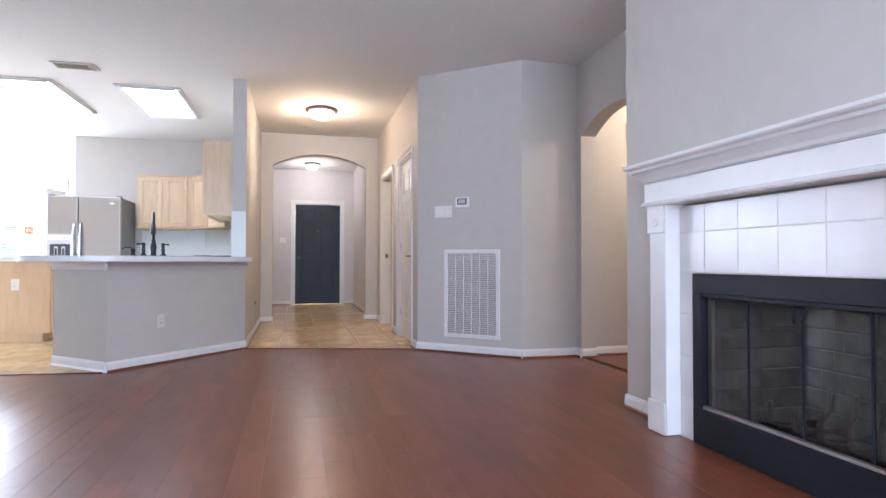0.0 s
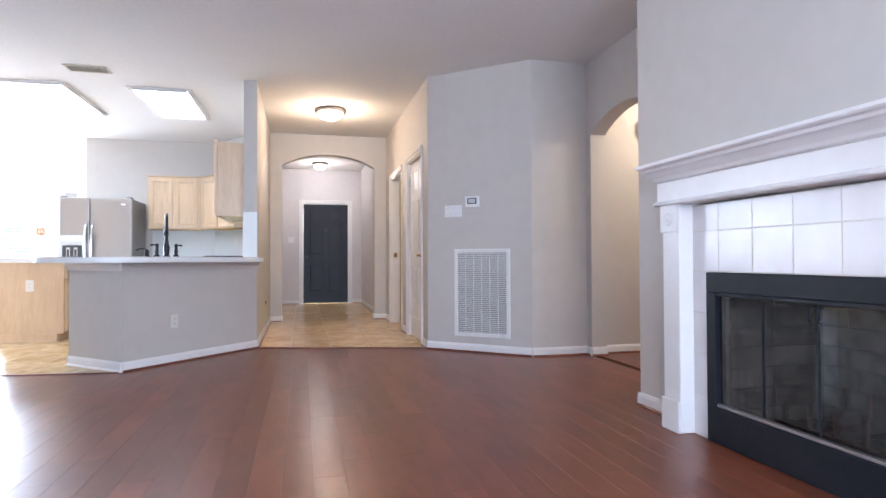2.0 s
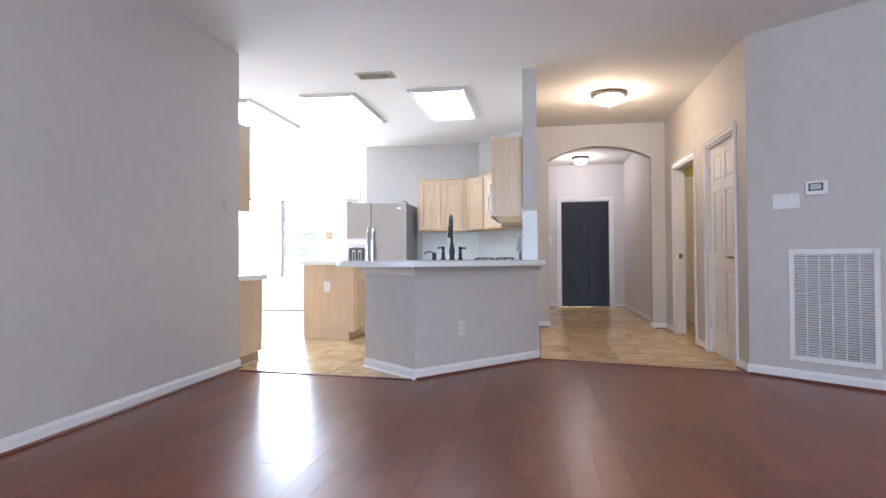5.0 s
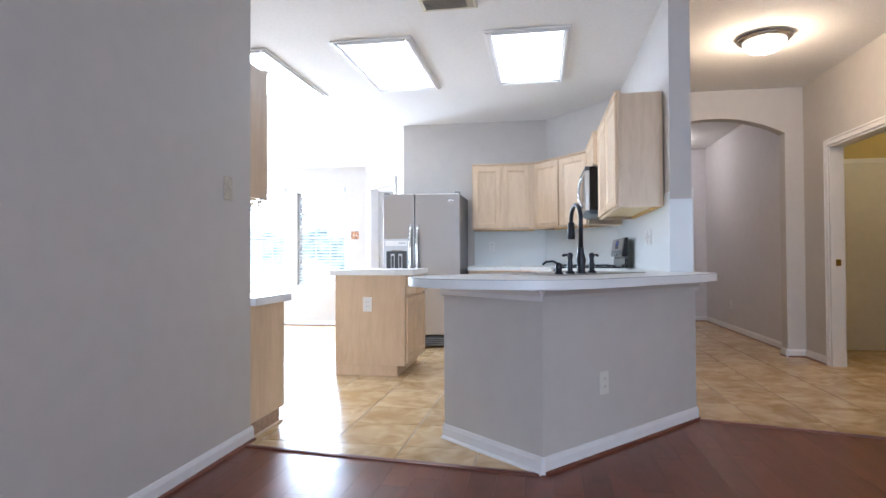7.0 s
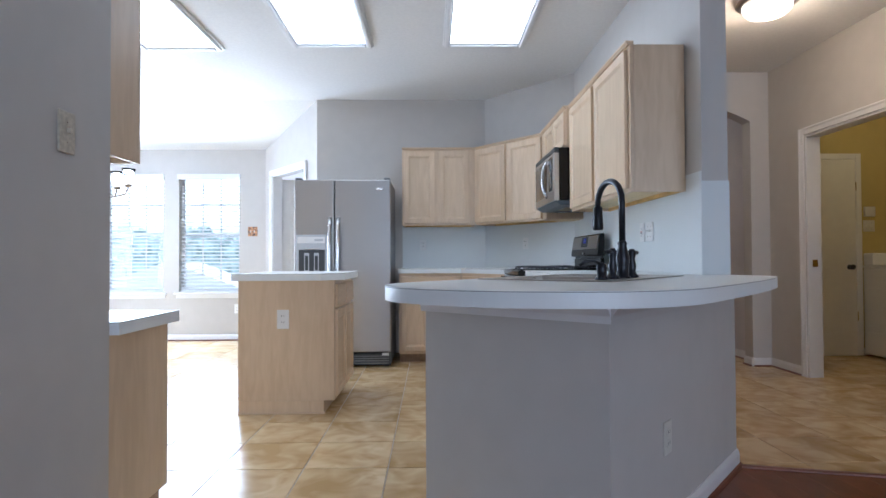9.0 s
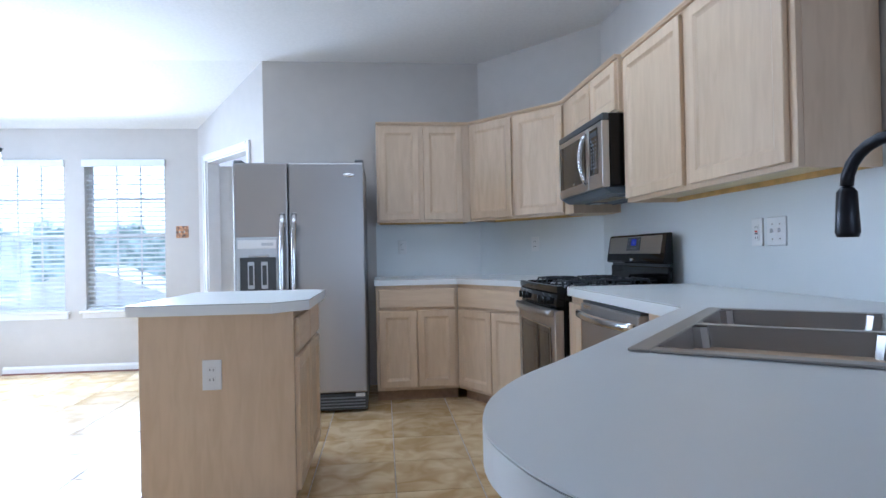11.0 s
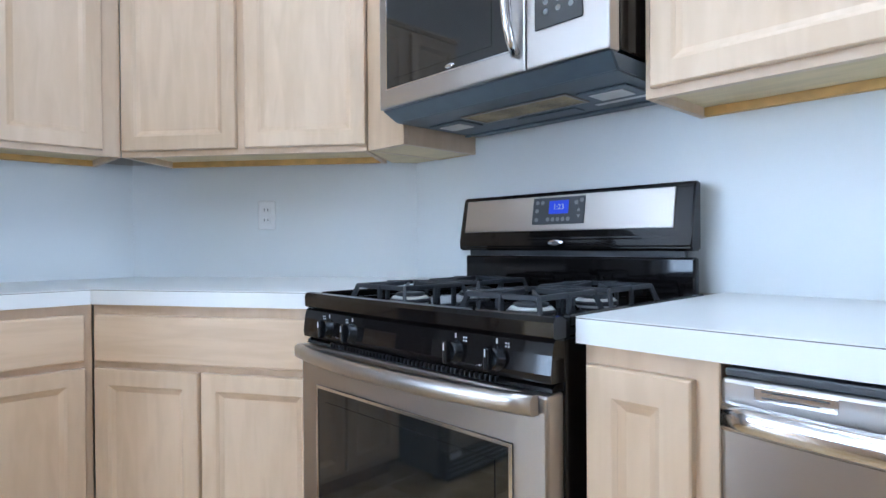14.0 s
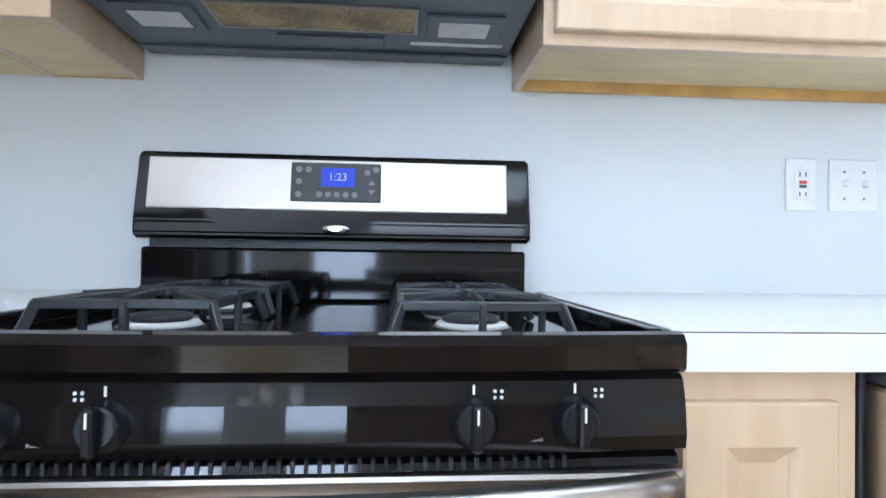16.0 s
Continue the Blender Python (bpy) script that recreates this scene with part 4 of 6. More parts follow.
worktop("island_top", [(-3.235, 6.48), (-2.655, 6.465), (-2.52, 6.60), (-2.52, 7.30), (-2.595, 7.37), (-3.23, 7.37)], "white laminate island top with clipped corners", 0.92)
worktop("desk_top", [(-3.0, 4.68), (-3.0, 5.155), (-4.32, 5.155), (-4.32, 4.66), (-3.036, 4.66), (-3.036, 4.68)], "white laminate desk counter", 0.800)
worktop("corner_worktop", [(-2.265, 8.357), (-1.652, 8.357), (-1.252, 7.728), (-0.603, 7.752), (-0.603, 8.078), (-1.351, 8.997), (-2.265, 8.997)], "white laminate worktop in the kitchen corner")


def curve_points(ctrl, n=8):
    """A smooth open curve through control points."""
    out = []
    p = [ctrl[0]] + list(ctrl) + [ctrl[-1]]
    for i in range(1, len(p) - 2):
        a, b, c, d = (Vector(q) for q in p[i - 1:i + 3])
        for k in range(n):
            t = k / n
            out.append(tuple(0.5 * (2 * b + (c - a) * t + (2 * a - 5 * b + 4 * c - d) * t * t + (3 * b - a - 3 * c + d) * t ** 3)))
    out.append(tuple(ctrl[-1]))
    return out


inner_edge = [bar_xy(1.143, 0), bar_xy(0.14, 0)]
tip = curve_points([inner_edge[1], (-2.005, 4.84), (-2.075, 4.70), (-2.09, 4.55), (-2.02, 4.38), (-1.80, 4.205), (-1.50, 4.14), (-1.26, 4.22), (-1.02, 4.46), (-0.67, 4.87), (-0.43, 5.20), (-0.39, 5.34), (-0.42, 5.44), (-0.465, 5.52)])
bar_outline = [(-0.603, 6.934), (-1.255, 6.934), (-1.255, 5.77)] + tip + [(-0.603, 5.531)]
SINK = [bar_xy(0.29, 0.075), bar_xy(1.13, 0.075), bar_xy(1.13, 0.635), bar_xy(0.29, 0.635)]


BAR_TOP = 0.924


def bar_top():
    ob = worktop("bar_top", bar_outline, "white laminate breakfast bar top with a long curved overhang", BAR_TOP)
    # opening for the sink bowls
    cut = bmesh.new()
    q = [bar_xy(0.32, 0.11), bar_xy(1.10, 0.11), bar_xy(1.10, 0.50), bar_xy(0.32, 0.50)]
    prism(cut, q, TOP - 0.3, TOP + 0.1)
    bmesh.ops.recalc_face_normals(cut, faces=cut.faces)
    me = bpy.data.meshes.new("cut")
    cut.to_mesh(me)
    cut.free()
    tool = new("cut", me)
    deps = []
    for c in ob.children:
        mod = c.modifiers.new("opening", "BOOLEAN")
        mod.object, mod.operation, mod.solver = tool, "DIFFERENCE", "EXACT"
    dg = bpy.context.evaluated_depsgraph_get()
    for c in list(ob.children):
        new_me = bpy.data.meshes.new_from_object(c.evaluated_get(dg))
        c.modifiers.clear()
        c.data = new_me
    bpy.data.objects.remove(tool)
    return ob


bar_top()
# backsplash sheets
bm = bmesh.new()
box(bm, -2.25, -1.352, 8.994, 8.9985, TOP, UZ0 + 0.02)
fixed(link("backsplash_back", bm, SPLASH), "white laminate backsplash on the back wall", "backsplash")
m, w = wall_pose((-1.35, 9.0), (-0.60, 8.08))
fixed(pbox("backsplash_corner", (0.002, w - 0.001, -0.006, -0.0015, TOP, UZ0 + 0.02), SPLASH, None, 0, m=m), "white laminate backsplash in the diagonal corner", "backsplash")
fixed(pbox("backsplash_range", (-0.606, -0.6015, 5.536, 8.0775, TOP, 1.44), SPLASH, None, 0), "white laminate backsplash behind the range", "backsplash")
fixed(pbox("backsplash_end", (-0.606, -0.466, 5.530, 5.5345, TOP, 1.39), SPLASH, None, 0), "white laminate end panel on the wall end above the bar", "backsplash")

plate("wall_outlet", pose(-2.03, 8.994, 1.165), 0.072, 0.115, WHITEPLASTIC, "white outlet on the backsplash", "outlet")
m, w = wall_pose((-1.35, 9.0), (-0.60, 8.08))
plate("wall_outlet", m @ pose(0.58, -0.006, 1.165), 0.072, 0.115, WHITEPLASTIC, "white outlet on the diagonal backsplash", "outlet")
plate("gfci_outlet", pose(-0.606, 6.335, 1.17, 0, 0, -90), 0.072, 0.118, WHITEPLASTIC, "white safety outlet with red and black buttons", "gfci")
plate("light_switch", pose(-0.606, 6.213, 1.17, 0, 0, -90), 0.115, 0.118, WHITEPLASTIC, "white double switch plate beside the safety outlet", "toggle", 2)


def sink():
    ang = math.degrees(math.atan2(D.y, D.x))
    ob = thing("kitchen_sink", pose(*bar_xy(0.29, 0.635), BAR_TOP, 0, 0, ang), "stainless steel double-bowl sink set in the bar top", "sink")
    # local x along the bar, y towards the kitchen
    W, H = 0.84, 0.56
    bowls = [(0.035, 0.405), (0.435, 0.805)]
    bm = bmesh.new()
    for b in ((0, W, 0, 0.140), (0, W, 0.520, H), (0, 0.035, 0.1405, 0.5195), (0.405, 0.435, 0.1405, 0.5195), (0.805, W, 0.1405, 0.5195)):
        box(bm, *b, 0.001, 0.006, 0.0015)
    part("rim", bm, STEEL_H, ob)
    for a, b in bowls:
        bm = bmesh.new()
        t = [bm.verts.new(q) for q in ((a, 0.140, 0.003), (b, 0.140, 0.003), (b, 0.520, 0.003), (a, 0.520, 0.003))]
        l = [bm.verts.new(q) for q in ((a + 0.02, 0.16, -0.17), (b - 0.02, 0.16, -0.17), (b - 0.02, 0.50, -0.17), (a + 0.02, 0.50, -0.17))]
        for k in range(4):
            bm.faces.new((t[k], l[k], l[(k + 1) % 4], t[(k + 1) % 4]))
        bm.faces.new(l[::-1])
        bmesh.ops.bevel(bm, geom=[e for e in bm.edges if not e.is_boundary], offset=0.03, segments=3, affect="EDGES")
        bmesh.ops.solidify(bm, geom=bm.faces[:], thickness=0.002)
        bowl = part("bowl", bm, STEEL_H, ob)
        plathe("drain", [(0.045, -0.168), (0.045, -0.165), (0.03, -0.164), (0.02, -0.168)], CHROME, bowl, pose((a + b) / 2, 0.33, 0), 20)


sink()


def faucet():
    ang = math.degrees(math.atan2(D.y, D.x))
    base = bar_xy(0.57, 0.565)
    m = pose(base[0], base[1], BAR_TOP + 0.0065, 0, 0, ang)
    ob = thing("kitchen_faucet", m, "oil-rubbed bronze gooseneck kitchen faucet with a pull-down head", "faucet")
    plathe("body", [(0.030, 0), (0.030, 0.006), (0.022, 0.012), (0.024, 0.05), (0.028, 0.075), (0.022, 0.10), (0.016, 0.125), (0.019, 0.135), (0.013, 0.145)], BRONZE, ob, None, 20)
    sw = (math.sin(math.radians(37)), math.cos(math.radians(37)))
    pts = [(0, 0, 0.14), (0, 0, 0.30)]
    for k in range(1, 13):
        a = math.pi * k / 12
        r = 0.092 - 0.092 * math.cos(a)
        pts.append((r * sw[0], r * sw[1], 0.30 + 0.088 * math.sin(a)))
    ptube("neck", pts, 0.0125, BRONZE, ob, 12)
    plathe("spray_head", [(0.010, 0), (0.019, -0.012), (0.021, -0.06), (0.023, -0.095), (0.019, -0.105)][::-1], BRONZE, ob, pose(0.184 * sw[0], 0.184 * sw[1], 0.30), 16)
    for u in (-0.10, 0.10):
        h = thing("faucet_handle", m @ pose(u, 0, 0), "oil-rubbed bronze lever tap beside the faucet", "tap", "sink taps")
        plathe("base", [(0.026, 0), (0.026, 0.006), (0.014, 0.02), (0.017, 0.045), (0.012, 0.075), (0.016, 0.095), (0.017, 0.105), (0.008, 0.115)], BRONZE, h, None, 18)
        s = 1 if u > 0 else -1
        ptube("lever", [(0, 0, 0.100), (s * 0.03, 0, 0.103), (s * 0.055, 0, 0.100), (s * 0.065, 0, 0.099)], [0.008, 0.006, 0.009, 0.005], BRONZE, h, 10)
    d = thing("soap_dispenser", m @ pose(-0.20, 0, 0), "oil-rubbed bronze soap dispenser with a curved spout", "soap dispenser")
    plathe("base", [(0.024, 0), (0.024, 0.006), (0.016, 0.012), (0.020, 0.04), (0.017, 0.055), (0.006, 0.062)], BRONZE, d, None, 18)
    ptube("spout", [(0, 0, 0.055), (-0.02, 0.02, 0.068), (-0.045, 0.045, 0.066), (-0.06, 0.06, 0.05)], 0.006, BRONZE, d, 10)


faucet()

# ---- appliances ----
def bow(u0, u1, y0, sag, z, n=10):
    """Points of a bar that bows outwards between its ends."""
    return [(u0 + (u1 - u0) * k / n, y0 - sag * (1 - (2 * k / n - 1) ** 2), z) for k in range(n + 1)]


def flat_bar(bm, pts, h, d):
    """A flat bowed bar of height h and depth d along points."""
    rings = []
    for x, y, z in pts:
        rings.append([bm.verts.new(q) for q in ((x, y - d / 2, z - h * 0.3), (x, y - d / 2, z + h * 0.3), (x, y - d * 0.2, z + h / 2), (x, y + d / 2, z + h / 2), (x, y + d / 2, z - h / 2), (x, y - d * 0.2, z - h / 2))])
    for a, b in zip(rings, rings[1:]):
        for k in range(6):
            bm.faces.new((a[k], a[(k + 1) % 6], b[(k + 1) % 6], b[k])).smooth = True
    bm.faces.new(rings[0])
    bm.faces.new(rings[-1][::-1])


def text_part(name, body, size, m, mat, parent):
    """Printed letters as a thin mesh; the text reads along +x on a face that looks along -y."""
    c = bpy.data.curves.new(name, "FONT")
    c.body, c.size, c.align_x, c.align_y, c.resolution_u = body, size, "CENTER", "CENTER", 2
    c.extrude = 0.0002
    tmp = new(name, c)
    dg = bpy.context.evaluated_depsgraph_get()
    me = bpy.data.meshes.new_from_object(tmp.evaluated_get(dg))
    bpy.data.objects.remove(tmp)
    me.materials.clear()
    me.materials.append(mat)
    ob = new(name, me)
    ob.parent, ob.matrix_basis = parent, m @ pose(0, 0, 0, 90)
    return ob


def badge(parent, u, y, z, r=0.024):
    return plathe("badge", [(r, 0), (r * 0.9, 0.002), (r * 0.4, 0.003)], CHROME, parent, pose(u, y, z, 90) @ Matrix.Diagonal((1, 0.38, 1, 1)), 24, "oval chrome badge")


def bowed(bm, w, prof, bulge, start=0.0, n=14):
    """A moulding along x whose profile (y, z) bulges towards -y in the middle, its back straight."""
    rings = []
    for k in range(n + 1):
        q = 2 * k / n - 1
        rings.append([bm.verts.new((start + w * k / n, y - (bulge * (1 - q * q) if y < 0.01 else 0.0), z)) for y, z in prof])
    m = len(prof)
    for a, b in zip(rings, rings[1:]):
        for i in range(m):
            bm.faces.new((a[i], a[(i + 1) % m], b[(i + 1) % m], b[i])).smooth = False
    bm.faces.new(rings[0][::-1])
    bm.faces.new(rings[-1])


def flat_link(bm, p, q, w, h):
    """A flat cast bar from p to q, w wide and h high."""
    p, q = Vector(p), Vector(q)
    d = q - p
    r = bmesh.ops.create_cube(bm, size=1.0)
    rot = d.to_track_quat("X", "Z").to_matrix().to_4x4()
    bmesh.ops.transform(bm, verts=r["verts"], matrix=Matrix.Translation((p + q) / 2) @ rot @ Matrix.Diagonal((d.length + w * 0.6, w, h, 1)))
    bmesh.ops.bevel(bm, geom=list({e for v in r["verts"] for e in v.link_edges}), offset=0.0015, segments=1, affect="EDGES")


def stove():
    W = 0.762
    ob = thing("gas_range", pose(-1.291, 7.705, 0, 0, 0, -89.2), "black and stainless gas range with four cast iron grates", "range")
    pbox("body", (0.004, W - 0.004, 0.012, 0.61, 0.06, 0.8885), ENAMEL, ob, 0.003)
    # cooktop tray with a raised rim, its front gently bowed
    bm = bmesh.new()
    box(bm, 0.003, W - 0.003, -0.006, 0.612, 0.889, 0.905, 0.003, 2)
    part("cooktop", bm, ENAMEL, ob)
    bm = bmesh.new()
    bowed(bm, W, [(0.022, 0.888), (-0.020, 0.888), (-0.025, 0.892), (-0.026, 0.916), (-0.020, 0.925), (-0.006, 0.9265), (0.022, 0.914)], 0.014)
    box(bm, 0, 0.016, 0.0225, 0.592, 0.9055, 0.925, 0.004, 2)
    box(bm, W - 0.016, W, 0.0225, 0.592, 0.9055, 0.925, 0.004, 2)
    part("cooktop_rim", bm, ENAMEL, ob)
    # burners and grates
    for u in (0.192, 0.574):
        for y in (0.165, 0.420):
            b = plathe("burner", [(0.052, 0.904), (0.052, 0.909), (0.034, 0.911), (0.034, 0.917), (0.037, 0.918), (0.037, 0.923), (0.028, 0.926)], IRON, ob, pose(u, y, 0), 24)
            plathe("burner_ring", [(0.045, 0.9095), (0.049, 0.910), (0.044, 0.9155), (0.036, 0.916)], LENS, b, pose(u, y, 0), 24, "pale aluminium burner ring")
            bm = bmesh.new()
            zt, zf = 0.9435, 0.9055
            cx, cy = 0.090, 0.097
            ring = [(-cx, -cy), (cx, -cy), (cx, cy), (-cx, cy)]
            for k in range(4):
                (a0, b0), (a1, b1) = ring[k], ring[(k + 1) % 4]
                flat_link(bm, (u + a0, y + b0, zt), (u + a1, y + b1, zt), 0.0075, 0.011)
                flat_link(bm, (u + a0, y + b0, zt), (u + a0 * 1.13, y + b0 * 1.10, zf + 0.004), 0.0085, 0.011)
                mx, my = (a0 + a1) / 2, (b0 + b1) / 2
                flat_link(bm, (u + mx, y + my, zt + 0.003), (u + mx * 0.24, y + my * 0.24, zt + 0.006), 0.0065, 0.011)
                flat_link(bm, (u + mx * 1.02, y + my * 1.02, zt), (u + mx * 1.02, y + my * 1.02, zf + 0.002), 0.011, 0.008)
            for sx in (-1, 1):
                flat_link(bm, (u + sx * cx, y - cy, zt), (u + sx * cx * 0.30, y - cy * 0.30, zt + 0.005), 0.006, 0.010)
                flat_link(bm, (u + sx * cx, y + cy, zt), (u + sx * cx * 0.30, y + cy * 0.30, zt + 0.005), 0.006, 0.010)
            part("grate", bm, IRON, ob)
    # control panel, bowed like the rim
    bm = bmesh.new()
    bowed(bm, W - 0.004, [(0.0115, 0.8865), (-0.016, 0.8865), (-0.022, 0.882), (-0.027, 0.862), (-0.031, 0.830), (-0.029, 0.816), (0.0115, 0.814)], 0.014, 0.002)
    cp = part("control_panel", bm, ENAMEL, ob)

    def face(u):
        return -0.028 - 0.014 * (1 - (2 * u / W - 1) ** 2)
    for u in (0.1255, 0.224, 0.551, 0.648):
        f = face(u)
        k = plathe("knob", [(0.023, 0), (0.023, 0.003), (0.0195, 0.006), (0.0190, 0.016), (0.016, 0.019)], KNOB, cp, pose(u, f + 0.0005, 0.845, 83), 28)
        pbox("knob_grip", (u - 0.0055, u + 0.0055, f - 0.031, f - 0.016, 0.826, 0.868), KNOB, k, 0.0035, seg=2)
        pbox("pointer", (u - 0.0009, u + 0.0009, f - 0.0322, f - 0.0311, 0.852, 0.865), LETTER, k, 0)
        pbox("off_mark", (u - 0.0010, u + 0.0010, f + 0.0008, f + 0.0022, 0.871, 0.880), LETTER, cp, 0)
        for a in (0, 1):
            for b in (0, 1):
                bm = bmesh.new()
                lathe(bm, [(0.0018, 0), (0.0018, 0.0004), (0.0010, 0.0004), (0.0009, 0.0002)], 10, pose(u + (0.020 if u > 0.4 else -0.026) + 0.0062 * a, f + 0.0022, 0.868 + 0.0058 * b, 80))
                part("burner_mark", bm, LETTER if (a + b) % 2 else PLASTIC_GREY, cp)
    for u in (0.176, 0.600):
        text_part("print", "PUSH TO TURN", 0.0046, pose(u, face(u) - 0.0022, 0.829, -4), LETTER, cp)
    # black vent strip over the oven door
    bm = bmesh.new()
    bowed(bm, W - 0.012, [(0.0115, 0.812), (-0.012, 0.812), (-0.020, 0.806), (-0.022, 0.799), (0.0115, 0.799)], 0.012, 0.006)
    vs = part("vent_strip", bm, ENAMEL, ob)
    first = None
    for k in range(44):
        u = 0.12 + 0.0121 * k
        y = -0.019 - 0.012 * (1 - (2 * u / W - 1) ** 2)
        if first is None:
            first = pbox("vent_fin", (-0.0018, 0.0018, -0.004, 0.0035, 0.7995, 0.8105), IRON, vs, 0)
            first.location = (u, y, 0)
        else:
            o = new("vent_fin", first.data)
            o.parent = vs
            o.location = (u, y, 0)
    # oven door
    bm = bmesh.new()
    box(bm, 0.004, W - 0.004, -0.038, 0.011, 0.265, 0.7975, 0.006, 2)
    dr = part("oven_door", bm, STEEL_H, ob, "brushed stainless oven door with a dark window")
    pbox("window_frame", (0.075, W - 0.075, -0.0405, -0.0382, 0.335, 0.705), BLACKGLASS, dr, 0.001)
    pbox("window_glass", (0.115, W - 0.115, -0.0418, -0.0407, 0.372, 0.668), BLACKGLASS, dr, 0)
    bm = bmesh.new()
    for b in ((0.075, 0.083, 0.335, 0.705), (W - 0.083, W - 0.075, 0.335, 0.705), (0.0835, W - 0.0835, 0.335, 0.343), (0.0835, W - 0.0835, 0.697, 0.705)):
        box(bm, b[0], b[1], -0.0428, -0.0406, b[2], b[3], 0.0008)
    part("window_trim", bm, CHROME, dr)
    bm = bmesh.new()
    flat_bar(bm, bow(0.012, W - 0.020, -0.052, 0.042, 0.782, 16), 0.034, 0.022)
    part("handle", bm, STEEL_H, dr, "long bowed stainless handle")
    for u in (0.026, W - 0.034):
        pbox("handle_post", (u - 0.012, u + 0.012, -0.050, -0.0385, 0.768, 0.796), DARKPLASTIC, dr, 0.003)
    bm = bmesh.new()
    box(bm, 0.004, W - 0.004, -0.036, 0.011, 0.075, 0.255, 0.006, 2)
    part("drawer", bm, STEEL_H, ob, "stainless storage drawer")
    for u in (0.05, W - 0.05):
        plathe("foot", [(0.016, 0.0), (0.016, 0.02), (0.01, 0.0595)], DARKPLASTIC, ob, pose(u, 0.05, 0), 10)
        plathe("foot", [(0.016, 0.0), (0.016, 0.02), (0.01, 0.0595)], DARKPLASTIC, ob, pose(u, 0.57, 0), 10)
    # backguard
    bm = bmesh.new()
    box(bm, -0.015, W - 0.022, 0.594, 0.620, 0.9055, 1.010, 0.006, 2)
    part("riser", bm, ENAMEL, ob)
    bm = bmesh.new()
    prof = [(0.573, 1.026), (0.565, 1.036), (0.570, 1.060), (0.591, 1.185), (0.599, 1.196), (0.622, 1.196), (0.622, 1.026)]
    a = [bm.verts.new((-0.019, y, z)) for y, z in prof]
    b = [bm.verts.new((W - 0.019, y, z)) for y, z in prof]
    for k in range(len(prof)):
        bm.faces.new((a[k], a[(k + 1) % len(prof)], b[(k + 1) % len(prof)], b[k]))
    bm.faces.new(a[::-1])
    bm.faces.new(b)
    bmesh.ops.bevel(bm, geom=[e for e in bm.edges if e.calc_length() > 0.5 or e.verts[0].co.x == e.verts[1].co.x], offset=0.004, segments=2, affect="EDGES")
    bg = part("backguard", bm, ENAMEL, ob)
    pbox("neck", (0.0, W - 0.05, 0.600, 0.618, 1.0105, 1.0255), DARKPLASTIC, ob, 0)
    tilt = pose(-0.021, 0.5832, 1.134, -9.3)
    inlay = pbox("steel_inlay", (0.024, W - 0.044, -0.004, -0.0012, -0.052, 0.050), STEEL_H, bg, 0.002, "brushed steel inlay", m=tilt)
    disp = pbox("display_panel", (0.293, 0.467, -0.006, -0.0042, -0.034, 0.044), DARKPLASTIC, bg, 0.002, m=tilt)
    pbox("clock_display", (0.350, 0.415, -0.0072, -0.0062, -0.004, 0.034), SCREENBLUE, disp, 0, "lit blue clock display")
    text_part("clock_digits", "1:23", 0.022, pose(0.383, -0.0074, 0.015), PLASTIC_GREY, disp)
    for u, z in [(0.308, 0.03), (0.326, 0.03), (0.308, 0.006), (0.308, -0.020), (0.440, 0.026), (0.457, 0.032)] + [(0.348 + 0.017 * k, -0.020) for k in range(5)]:
        plathe("touch_key", [(0.0062, 0), (0.0062, 0.0006), (0.0050, 0.0006), (0.0048, 0.0003)], FRIDGE_SIDE, disp, pose(u, -0.0061, z, 90), 12)
    for z, s in ((0.006, 1), (-0.014, -1)):
        bm = bmesh.new()
        prism(bm, [(-0.006, -0.005 * s), (0.006, -0.005 * s), (0, 0.005 * s)][::s], 0, 0.0006, pose(0.449, -0.0061, z, 90))
        part("arrow_key", bm, FRIDGE_SIDE, disp)
    badge(bg, W / 2 - 0.020, 0.5635, 1.048, 0.027)


stove()


